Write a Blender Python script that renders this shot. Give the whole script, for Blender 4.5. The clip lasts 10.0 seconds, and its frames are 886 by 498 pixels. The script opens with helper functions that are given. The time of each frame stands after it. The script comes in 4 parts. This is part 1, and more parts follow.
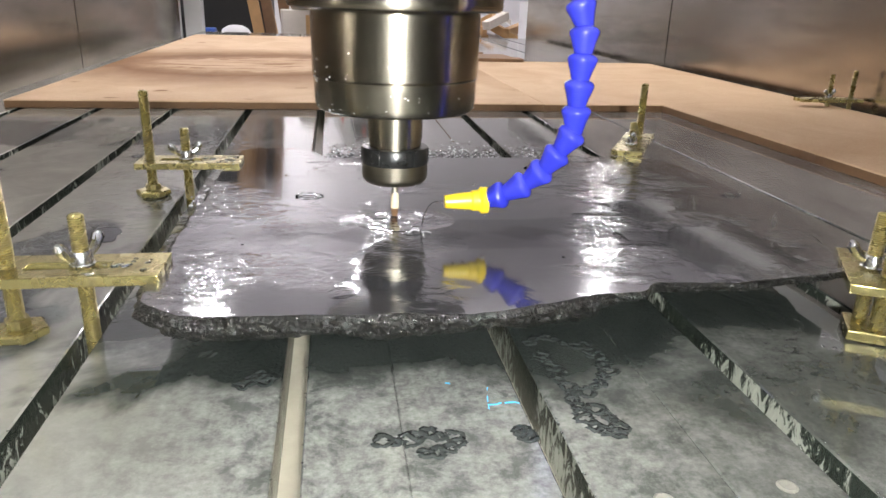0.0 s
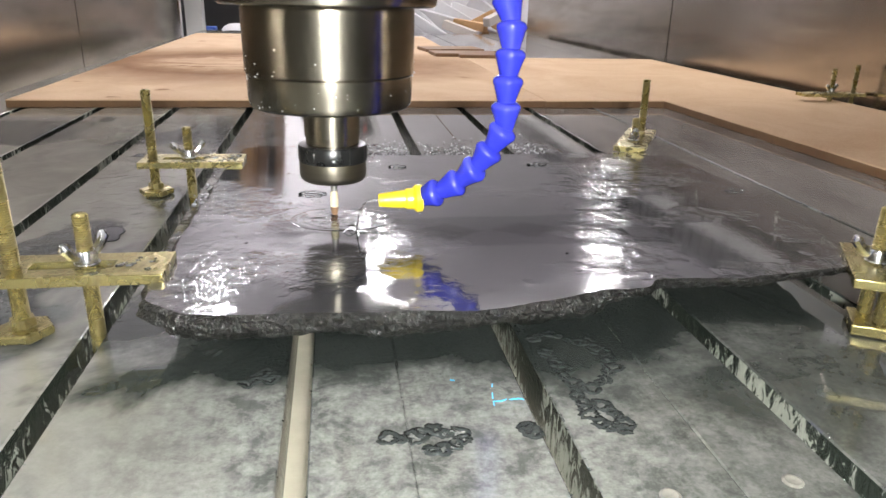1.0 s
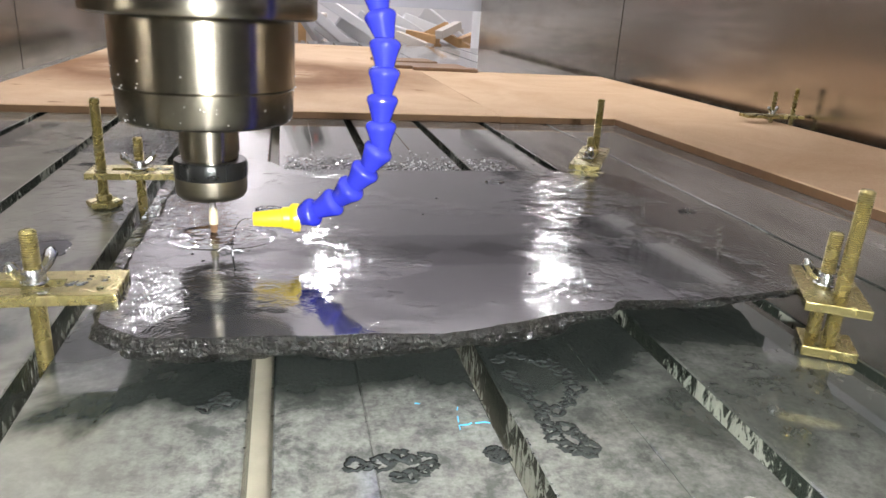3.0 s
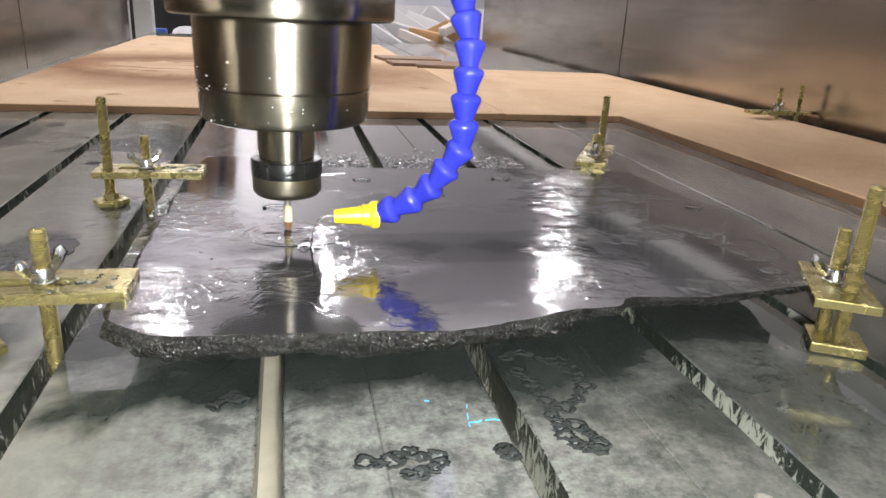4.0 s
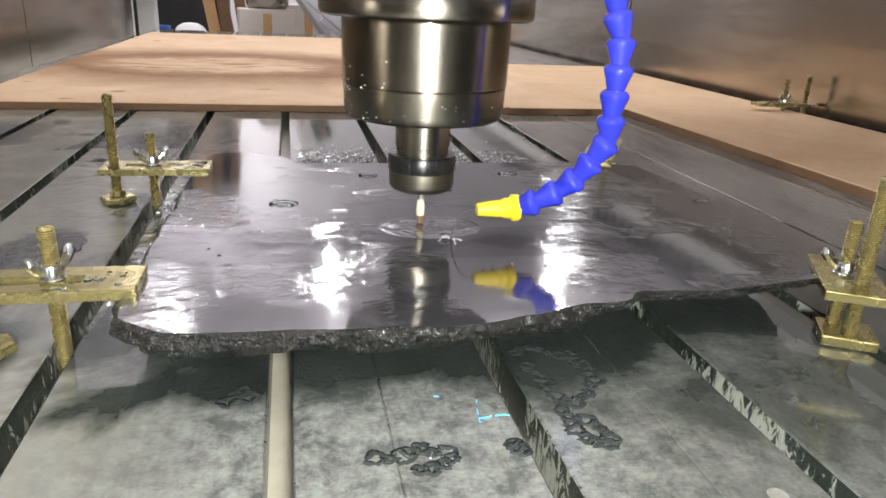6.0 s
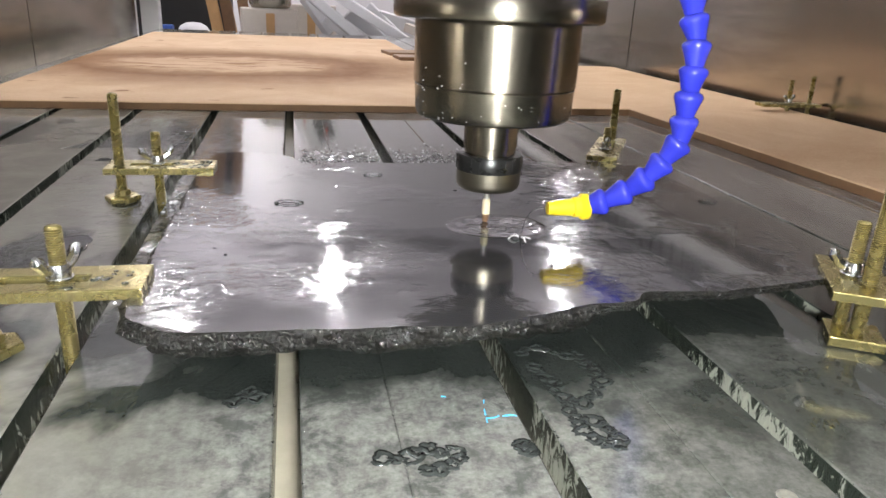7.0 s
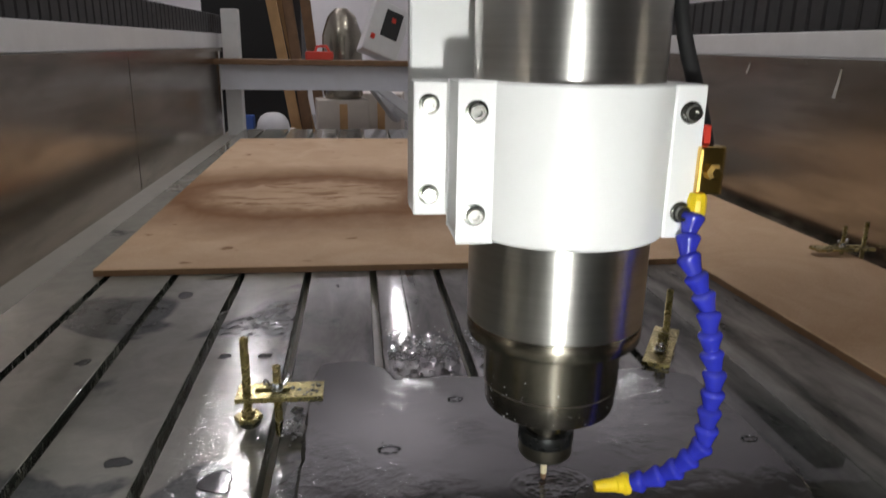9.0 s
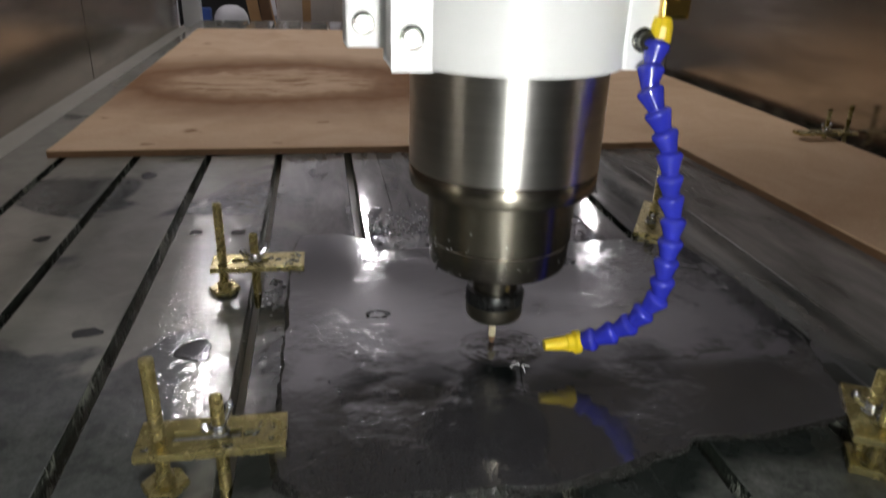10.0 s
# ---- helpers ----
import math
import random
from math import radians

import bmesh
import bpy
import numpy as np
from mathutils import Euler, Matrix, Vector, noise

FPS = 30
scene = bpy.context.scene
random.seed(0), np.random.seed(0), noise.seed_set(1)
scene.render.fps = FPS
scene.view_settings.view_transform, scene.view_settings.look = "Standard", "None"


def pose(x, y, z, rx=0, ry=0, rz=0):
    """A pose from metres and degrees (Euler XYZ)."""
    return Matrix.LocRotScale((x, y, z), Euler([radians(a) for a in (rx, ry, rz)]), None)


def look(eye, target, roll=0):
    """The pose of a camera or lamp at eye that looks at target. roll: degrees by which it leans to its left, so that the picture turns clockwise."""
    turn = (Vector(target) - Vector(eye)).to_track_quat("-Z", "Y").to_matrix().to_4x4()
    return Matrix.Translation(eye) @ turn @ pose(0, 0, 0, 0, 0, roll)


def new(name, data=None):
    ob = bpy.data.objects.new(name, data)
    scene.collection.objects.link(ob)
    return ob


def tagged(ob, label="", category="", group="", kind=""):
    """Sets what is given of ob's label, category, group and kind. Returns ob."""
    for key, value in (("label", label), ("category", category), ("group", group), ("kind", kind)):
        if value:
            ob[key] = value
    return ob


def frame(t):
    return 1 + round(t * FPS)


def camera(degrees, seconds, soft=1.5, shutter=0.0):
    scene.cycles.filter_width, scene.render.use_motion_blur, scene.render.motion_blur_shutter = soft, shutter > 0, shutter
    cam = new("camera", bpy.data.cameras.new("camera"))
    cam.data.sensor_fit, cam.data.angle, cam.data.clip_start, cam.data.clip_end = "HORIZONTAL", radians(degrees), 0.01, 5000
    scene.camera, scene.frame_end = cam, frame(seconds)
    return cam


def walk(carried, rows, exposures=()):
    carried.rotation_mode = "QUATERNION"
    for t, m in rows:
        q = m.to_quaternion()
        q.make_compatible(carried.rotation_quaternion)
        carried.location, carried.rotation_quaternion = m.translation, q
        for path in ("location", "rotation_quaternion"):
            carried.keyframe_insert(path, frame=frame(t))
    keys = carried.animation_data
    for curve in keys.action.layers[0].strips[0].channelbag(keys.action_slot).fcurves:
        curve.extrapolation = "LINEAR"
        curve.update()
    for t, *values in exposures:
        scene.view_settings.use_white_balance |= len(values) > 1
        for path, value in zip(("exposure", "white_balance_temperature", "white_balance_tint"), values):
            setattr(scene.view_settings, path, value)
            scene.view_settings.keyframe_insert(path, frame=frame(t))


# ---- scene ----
cam = camera(64.5, 10.0, shutter=0.5)
PATH = [
    (0, (0.02, 0.052, 0.16), (0.315, 1.909, -0.52), 1.8),
    (0.5, (0.021, 0.052, 0.16), (0.318, 1.906, -0.527), 1.6),
    (1, (0.019, 0.052, 0.16), (0.309, 1.908, -0.528), 1.4),
    (1.5, (0.018, 0.053, 0.16), (0.301, 1.911, -0.524), 1.1),
    (2, (0.019, 0.055, 0.159), (0.326, 1.908, -0.528), 1.6),
    (2.5, (0.019, 0.055, 0.161), (0.379, 1.901, -0.519), 2.8),
    (3, (0.012, 0.057, 0.164), (0.446, 1.896, -0.492), 3.4),
    (4.5, (0.009, 0.058, 0.1635), (0.429, 1.895, -0.503), 3.0),
    (5, (0.008, 0.059, 0.165), (0.429, 1.895, -0.506), 2.9),
    (5.5, (0.009, 0.059, 0.164), (0.425, 1.895, -0.511), 2.7),
    (7, (0.006, 0.06, 0.163), (0.412, 1.897, -0.514), 2.7),
    (7.5, (0.008, 0.061, 0.168), (0.404, 1.9, -0.509), 2.4),
    (7.6, (0.018, 0.041, 0.199), (0.375, 1.894, -0.465), 1.1),
    (7.7, (0.009, 0.053, 0.218), (0.362, 1.907, -0.443), 0.2),
    (7.8, (0.005, 0.053, 0.251), (0.305, 1.916, -0.413), -1.4),
    (7.9, (0.003, 0.052, 0.269), (0.24, 1.933, -0.368), -1.5),
    (8, (0.006, 0.042, 0.296), (0.202, 1.93, -0.321), -0.5),
    (8.1, (0.004, 0.03, 0.317), (0.192, 1.931, -0.283), -0.1),
    (8.2, (-0.006, 0.014, 0.337), (0.206, 1.916, -0.242), 0.3),
    (8.5, (-0.008, 0.014, 0.354), (0.271, 1.939, -0.112), 0.9),
    (9, (-0.019, 0.02, 0.344), (0.215, 1.926, -0.214), 0.9),
    (9.5, (-0.03, 0.04, 0.316), (0.271, 1.909, -0.328), 2.0),
    (10, (-0.035, 0.044, 0.291), (0.289, 1.851, -0.502), 1.8),
]
walk(cam, [(t, look(eye, target, roll)) for t, eye, target, roll in PATH], exposures=[(0.0, 1.2), (5.5, 1.2), (7.0, 1.1), (7.6, 1.06), (8.0, 0.5), (8.5, 0.0), (9.0, -0.3), (9.5, -0.45), (10.0, -0.45)])

# ---- world and light ----
world = bpy.data.worlds.new("world")
world.use_nodes = True
world.node_tree.nodes["Background"].inputs[0].default_value = (0.75, 0.82, 1.0, 1)
world.node_tree.nodes["Background"].inputs[1].default_value = 0.02
scene.world = world


# ---- materials ----
class Mat:
    """A Principled material with short ways to add nodes."""

    def __init__(self, name, color=(0.5, 0.5, 0.5), rough=0.5, metal=0.0, **more):
        self.m = bpy.data.materials.new(name)
        self.m.use_nodes = True
        self.t = self.m.node_tree
        self.p = self.t.nodes["Principled BSDF"]
        self.p.inputs["Base Color"].default_value = (*color, 1)
        self.p.inputs["Roughness"].default_value = rough
        self.p.inputs["Metallic"].default_value = metal
        for k, v in more.items():
            self.p.inputs[k.replace("_", " ")].default_value = v
        self.co = self.t.nodes.new("ShaderNodeTexCoord").outputs["Object"]

    def node(self, kind, **values):
        n = self.t.nodes.new(kind)
        for k, v in values.items():
            n.inputs[k].default_value = v
        return n

    def link(self, a, b):
        self.t.links.new(a, b)
        return self

    def scaled(self, sx, sy, sz):
        n = self.t.nodes.new("ShaderNodeMapping")
        n.inputs["Scale"].default_value = (sx, sy, sz)
        self.link(self.co, n.inputs["Vector"])
        return n.outputs[0]

    def noise(self, scale, detail=4.0, rough=0.6, vec=None, distort=0.0):
        n = self.node("ShaderNodeTexNoise", Scale=scale, Detail=detail, Roughness=rough, Distortion=distort)
        self.link(vec or self.co, n.inputs["Vector"])
        return n.outputs["Fac"]

    def ramp(self, fac, stops):
        n = self.t.nodes.new("ShaderNodeValToRGB")
        e = n.color_ramp.elements
        while len(e) < len(stops):
            e.new(0.5)
        for el, (pos, c) in zip(e, stops):
            el.position = pos
            el.color = (*c, 1) if len(c) == 3 else c
        self.link(fac, n.inputs[0])
        return n.outputs[0]

    def mix(self, fac, a, b, mode="MIX"):
        n = self.t.nodes.new("ShaderNodeMix")
        n.data_type, n.blend_type = "RGBA", mode
        for i, v in ((0, fac), (6, a), (7, b)):
            sock = n.inputs[i]
            if isinstance(v, (int, float)):
                sock.default_value = v if i == 0 else (v, v, v, 1)
            elif isinstance(v, tuple):
                sock.default_value = (*v, 1)
            else:
                self.link(v, sock)
        return n.outputs[2]

    def math(self, op, a, b=0.0):
        n = self.t.nodes.new("ShaderNodeMath")
        n.operation = op
        for s, v in zip(n.inputs, (a, b)):
            if isinstance(v, (int, float)):
                s.default_value = v
            else:
                self.link(v, s)
        return n.outputs[0]

    def color(self, out):
        return self.link(out, self.p.inputs["Base Color"])

    def rough(self, out):
        return self.link(out, self.p.inputs["Roughness"])

    def bump(self, out, strength=0.3, dist=0.001, chain=None):
        n = self.node("ShaderNodeBump", Strength=strength, Distance=dist)
        self.link(out, n.inputs["Height"])
        if chain is not None:
            self.link(chain, n.inputs["Normal"])
        self.link(n.outputs[0], self.p.inputs["Normal"])
        return n.outputs[0]


def grey(v):
    return (v, v, v)


def mat_bed():
    """Machined aluminium bed: pale oxide where dry, dark and mirror-like where water stands; slab shade and ceiling
    sheen are painted in.
    """
    m = Mat("bed_aluminium", rough=0.4, metal=0.2)
    fine = m.noise(300, 5, 0.7)
    cloud = m.noise(24, 6, 0.7, distort=0.6)
    blot = m.noise(90, 6, 0.75, distort=0.3)
    dry = m.mix(m.ramp(cloud, [(0.3, grey(0)), (0.7, grey(1))]), (0.045, 0.052, 0.046), (0.22, 0.23, 0.20))
    dry = m.mix(0.48, dry, m.ramp(blot, [(0.38, grey(0.025)), (0.47, (0.13, 0.135, 0.12)), (0.62, (0.31, 0.32, 0.285))]))
    dry = m.mix(0.24, dry, m.ramp(fine, [(0.3, grey(0.08)), (0.7, grey(0.6))]))
    streak = m.noise(1.0, 4, 0.6, vec=m.scaled(140, 6, 1))
    stain = m.ramp(m.noise(38, 7, 0.75, distort=0.25), [(0.40, grey(0.75)), (0.47, grey(0.25)), (0.52, grey(0))])
    dry = m.mix(stain, dry, (0.045, 0.05, 0.046))
    dry = m.mix(0.08, dry, m.ramp(streak, [(0.35, grey(0.08)), (0.65, grey(0.5))]))
    sep = m.t.nodes.new("ShaderNodeSeparateXYZ")
    m.link(m.co, sep.inputs[0])
    X, Y = sep.outputs[0], sep.outputs[1]
    # dried lime in crisp-edged islands on the side where the bed drains; their paleness also holds painted ceiling
    # reflection
    isle = m.noise(4.2, 4, 0.55, distort=1.1)
    west = m.ramp(m.math("ADD", m.math("MULTIPLY", X, -6.0), -0.1), [(0.0, grey(0)), (0.6, grey(1))])
    lime = m.mix(1.0, west, m.ramp(m.math("ADD", m.math("ADD", isle, m.math("MULTIPLY", X, -0.10)), m.ramp(Y, [(0.33, grey(0.14)), (0.38, grey(0.0)), (0.50, grey(0.0)), (0.58, grey(0.17)), (0.80, grey(0.16)), (0.86, grey(0.04)), (0.95, grey(0.05)), (1.0, grey(0.16))])), [(0.56, grey(0)), (0.62, grey(0.8)), (0.8, grey(1.0))]), "MULTIPLY")
    dry = m.mix(m.mix(1.0, west, grey(0.72), "MULTIPLY"), dry, m.mix(cloud, (0.035, 0.042, 0.045), (0.085, 0.092, 0.09)))
    dry = m.mix(lime, dry, m.mix(cloud, (0.20, 0.195, 0.17), (0.40, 0.39, 0.345)))
    # water lies in pools and under the slab's overhang, whose shade is painted in there; silt clouds it behind and to
    # the east
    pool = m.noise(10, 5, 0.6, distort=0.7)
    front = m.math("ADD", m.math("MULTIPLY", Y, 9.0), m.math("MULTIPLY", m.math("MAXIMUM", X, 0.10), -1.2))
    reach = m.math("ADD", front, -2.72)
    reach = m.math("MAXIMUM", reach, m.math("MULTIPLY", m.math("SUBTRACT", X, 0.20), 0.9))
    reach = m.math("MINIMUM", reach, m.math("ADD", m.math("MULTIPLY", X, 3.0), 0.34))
    wet_shade_mask = m.ramp(m.math("ADD", m.math("MULTIPLY", pool, 0.8), m.math("MINIMUM", reach, 0.5)), [(0.42, grey(0)), (0.56, grey(1))])
    silt = m.ramp(m.math("MAXIMUM", m.math("MULTIPLY", m.math("SUBTRACT", Y, 0.55), 8.0), m.math("SUBTRACT", m.math("MULTIPLY", m.math("SUBTRACT", X, 0.33), 6.0), m.math("MULTIPLY", m.math("MAXIMUM", m.math("SUBTRACT", 0.47, Y), 0.0), 9.0))), [(0.0, grey(0)), (1.0, grey(1))])
    # silt tone, paled further to carry the lit ceiling's reflection
    mud_sheen = m.mix(m.ramp(m.noise(1.0, 5, 0.65, vec=m.scaled(28, 7, 1), distort=0.5), [(0.3, grey(0)), (0.7, grey(1))]), (0.085, 0.085, 0.084), (0.27, 0.26, 0.25))
    # near-black tone: wet metal plus the shade below the slab, put into colour
    deep_shade = m.mix(m.ramp(cloud, [(0.3, grey(0)), (0.8, grey(1))]), (0.020, 0.025, 0.023), (0.058, 0.066, 0.060))
    # a thin film dulls the east side of the near bed
    film = m.ramp(m.math("ADD", m.math("MULTIPLY", X, 3.2), m.math("MULTIPLY", m.math("SUBTRACT", pool, 0.5), 0.9)), [(0.30, grey(0.0)), (0.75, grey(0.80))])
    dry = m.mix(film, dry, m.mix(cloud, (0.022, 0.026, 0.022), (0.060, 0.064, 0.055)))
    m.color(m.mix(wet_shade_mask, dry, m.mix(silt, deep_shade, mud_sheen)))
    near = m.ramp(m.math("ABSOLUTE", m.math("ADD", X, 0.13)), [(0.045, grey(1)), (0.085, grey(0))])
    near = m.mix(1.0, near, m.ramp(Y, [(0.36, grey(0)), (0.42, grey(1))]), "MULTIPLY")
    shine = m.math("MAXIMUM", m.math("MAXIMUM", wet_shade_mask, near), m.ramp(film, [(0.25, grey(0)), (0.60, grey(1))]))
    m.rough(m.mix(shine, m.ramp(cloud, [(0.38, grey(0.05)), (0.70, grey(0.20))]), m.mix(silt, m.ramp(cloud, [(0.3, grey(0.01)), (0.8, grey(0.04))]), m.ramp(cloud, [(0.3, grey(0.04)), (0.8, grey(0.11))]))))
    m.link(m.mix(shine, 1.45, 1.62), m.p.inputs["IOR"])
    # ripples on the wet strip beside the slab
    wave = m.noise(1.0, 3, 0.6, vec=m.scaled(75, 95, 1), distort=1.2)
    ripple = m.bump(m.mix(1.0, wave, near, "MULTIPLY"), 0.30, 0.0018)
    calm = m.mix(shine, m.mix(0.5, fine, blot), m.mix(0.85, m.noise(30, 2, 0.5), 0.5))
    m.bump(calm, 0.05, 0.0008, ripple)
    return m.m


def mat_slot():
    """Slot walls: pale oxide with dark wet runs down them."""
    m = Mat("slot_wall", rough=0.25)
    run = m.noise(1.0, 5, 0.7, vec=m.scaled(60, 130, 55), distort=1.8)
    big = m.noise(15, 3, 0.6)
    sep = m.t.nodes.new("ShaderNodeSeparateXYZ")
    m.link(m.co, sep.inputs[0])
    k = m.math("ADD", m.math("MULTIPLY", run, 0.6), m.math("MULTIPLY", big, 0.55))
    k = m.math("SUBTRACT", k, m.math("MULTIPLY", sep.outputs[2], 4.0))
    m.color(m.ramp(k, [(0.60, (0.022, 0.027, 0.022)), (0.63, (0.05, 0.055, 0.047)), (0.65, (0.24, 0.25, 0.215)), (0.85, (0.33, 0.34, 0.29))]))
    m.bump(run, 0.3, 0.001)
    return m.m


def mat_slab_top():
    """Dark fine-grained stone under a film of moving water."""
    m = Mat("wet_stone", rough=0.06, IOR=1.62)
    m.p.inputs["Coat Roughness"].default_value = 0.02
    m.p.inputs["Coat IOR"].default_value = 1.5
    grain = m.noise(900, 3, 0.7)
    cloud = m.noise(14, 5, 0.6, distort=0.5)
    col = m.mix(cloud, (0.018, 0.018, 0.020), (0.038, 0.037, 0.041))
    col = m.mix(0.10, col, m.ramp(grain, [(0.35, grey(0.01)), (0.7, grey(0.13))]))
    # the strip that the cutter has dressed is a shade darker, with a row of darker lozenges in it
    wob = m.mix(0.010, m.co, m.node("ShaderNodeTexNoise", Scale=45.0, Detail=3.0).outputs["Color"], "ADD")
    sep = m.t.nodes.new("ShaderNodeSeparateXYZ")
    m.link(wob, sep.inputs[0])
    px, py = m.math("ADD", sep.outputs[0], -0.085), m.math("ABSOLUTE", m.math("ADD", sep.outputs[1], -0.437))
    ends = m.math("DIVIDE", m.math("ABSOLUTE", px), 0.127)
    inside = m.math("MAXIMUM", ends, m.math("DIVIDE", py, 0.030))
    col = m.mix(m.ramp(inside, [(0.86, grey(0.22)), (1.0, grey(0))]), col, (0.012, 0.014, 0.014))
    fx = m.math("ABSOLUTE", m.math("SUBTRACT", m.math("FLOORED_MODULO", m.math("ADD", px, 0.1225), 0.049), 0.0245))
    cut = m.math("ADD", m.math("DIVIDE", fx, 0.0245), m.math("DIVIDE", py, 0.0185))
    cut = m.math("MAXIMUM", cut, ends)
    groove = m.ramp(cut, [(0.70, grey(1)), (1.0, grey(0))])
    m.color(m.mix(groove, col, (0.006, 0.008, 0.008)))
    m.link(m.mix(groove, m.mix(m.ramp(inside, [(0.86, grey(1)), (1.0, grey(0))]), 1.62, 1.56), 1.38), m.p.inputs["IOR"])
    m.link(m.mix(m.ramp(inside, [(0.86, grey(1)), (1.0, grey(0))]), 0.25, 0.0), m.p.inputs["Coat Weight"])
    m.rough(m.ramp(m.noise(9, 4, 0.6), [(0.35, grey(0.05)), (0.65, grey(0.13))]))
    wave = m.noise(1.0, 3.5, 0.6, vec=m.scaled(95, 110, 1), distort=1.5)
    where = m.ramp(m.noise(13, 3, 0.6), [(0.50, grey(0.04)), (0.63, grey(1.0))])
    # the film runs off choppily over the west edge
    rim = m.ramp(m.math("MULTIPLY", sep.outputs[0], -10.0), [(0.10, grey(0)), (0.42, grey(0.9))])
    rim = m.mix(1.0, rim, m.ramp(sep.outputs[1], [(0.39, grey(1)), (0.44, grey(0))]), "MULTIPLY")
    where = m.math("MAXIMUM", where, rim)
    b = m.bump(m.mix(1.0, wave, where, "MULTIPLY"), 0.32, 0.0016)
    m.link(b, m.p.inputs["Coat Normal"])
    return m


def mat_slab_edge():
    """Freshly broken stone, wet: dark with glinting facets."""
    m = Mat("broken_stone", rough=0.35, Specular_IOR_Level=0.25, Coat_Weight=0.8, Coat_Roughness=0.03, Coat_IOR=1.45)
    n = m.noise(240, 5, 0.75)
    v = m.noise(600, 1.5, 0.5)
    m.color(m.ramp(n, [(0.25, (0.003, 0.003, 0.003)), (0.58, (0.007, 0.007, 0.006)), (0.72, (0.03, 0.028, 0.02)), (0.85, (0.10, 0.095, 0.07))]))
    b = m.bump(m.mix(0.6, n, v), 1.0, 0.0030)
    m.link(b, m.p.inputs["Coat Normal"])
    return m.m


def mat_metal(name, col, rough, scale=(4, 4, 300), amount=0.12, dirt=0.0, lathe=0.0, relief=0.05, smear=(45, 45, 45)):
    """Brushed metal with streaks along one way and a little grime."""
    m = Mat(name, col, rough, 1.0)
    s = m.noise(1.0, 4, 0.6, vec=m.scaled(*scale))
    g = m.noise(1.0, 5, 0.65, vec=m.scaled(*smear))
    c = m.mix(s, tuple(0.78 * v for v in col), tuple(min(1, 1.12 * v) for v in col))
    if dirt:
        c = m.mix(m.ramp(g, [(0.45, grey(0)), (0.75, grey(dirt))]), c, (0.09, 0.08, 0.055))
    m.color(c)
    m.rough(m.mix(m.math("MULTIPLY", g, 0.8), grey(max(0.04, rough - amount)), grey(rough + amount)))
    m.bump(s, relief, 0.0004)
    if lathe:
        m.p.inputs["Anisotropic"].default_value = lathe
        m.p.inputs["Anisotropic Rotation"].default_value = 0.25
        tan = m.t.nodes.new("ShaderNodeTangent")
        tan.direction_type, tan.axis = "RADIAL", "Z"
        m.link(tan.outputs[0], m.p.inputs["Tangent"])
    return m.m


def mat_zinc():
    """Yellow-passivated steel, wet and blotched with grey-brown wear."""
    m = Mat("yellow_zinc", rough=0.3, metal=0.85)
    big = m.noise(55, 5, 0.65, distort=0.8)
    fine = m.noise(420, 4, 0.7)
    c = m.ramp(big, [(0.30, (0.17, 0.14, 0.07)), (0.48, (0.37, 0.31, 0.125)), (0.62, (0.50, 0.43, 0.17)), (0.78, (0.40, 0.37, 0.24))])
    m.color(m.mix(0.12, c, m.ramp(fine, [(0.35, (0.10, 0.08, 0.04)), (0.65, (0.75, 0.68, 0.42))])))
    m.rough(m.ramp(big, [(0.35, grey(0.42)), (0.6, grey(0.16))]))
    m.bump(m.mix(0.5, big, fine), 0.25, 0.0007)
    return m.m


def mat_board():
    """Tan fibreboard with water stains."""
    m = Mat("fibreboard", rough=0.7, Specular_IOR_Level=0.12)
    a = m.noise(5.0, 5, 0.6, distort=1.2)
    f = m.noise(420, 3, 0.7)
    col = m.mix(m.ramp(a, [(0.35, grey(0)), (0.7, grey(1))]), (0.54, 0.385, 0.255), (0.43, 0.29, 0.175))
    col = m.mix(0.16, col, m.ramp(f, [(0.3, (0.22, 0.13, 0.07)), (0.7, (0.75, 0.55, 0.38))]))
    m.color(col)
    m.bump(f, 0.2, 0.0006)
    return m


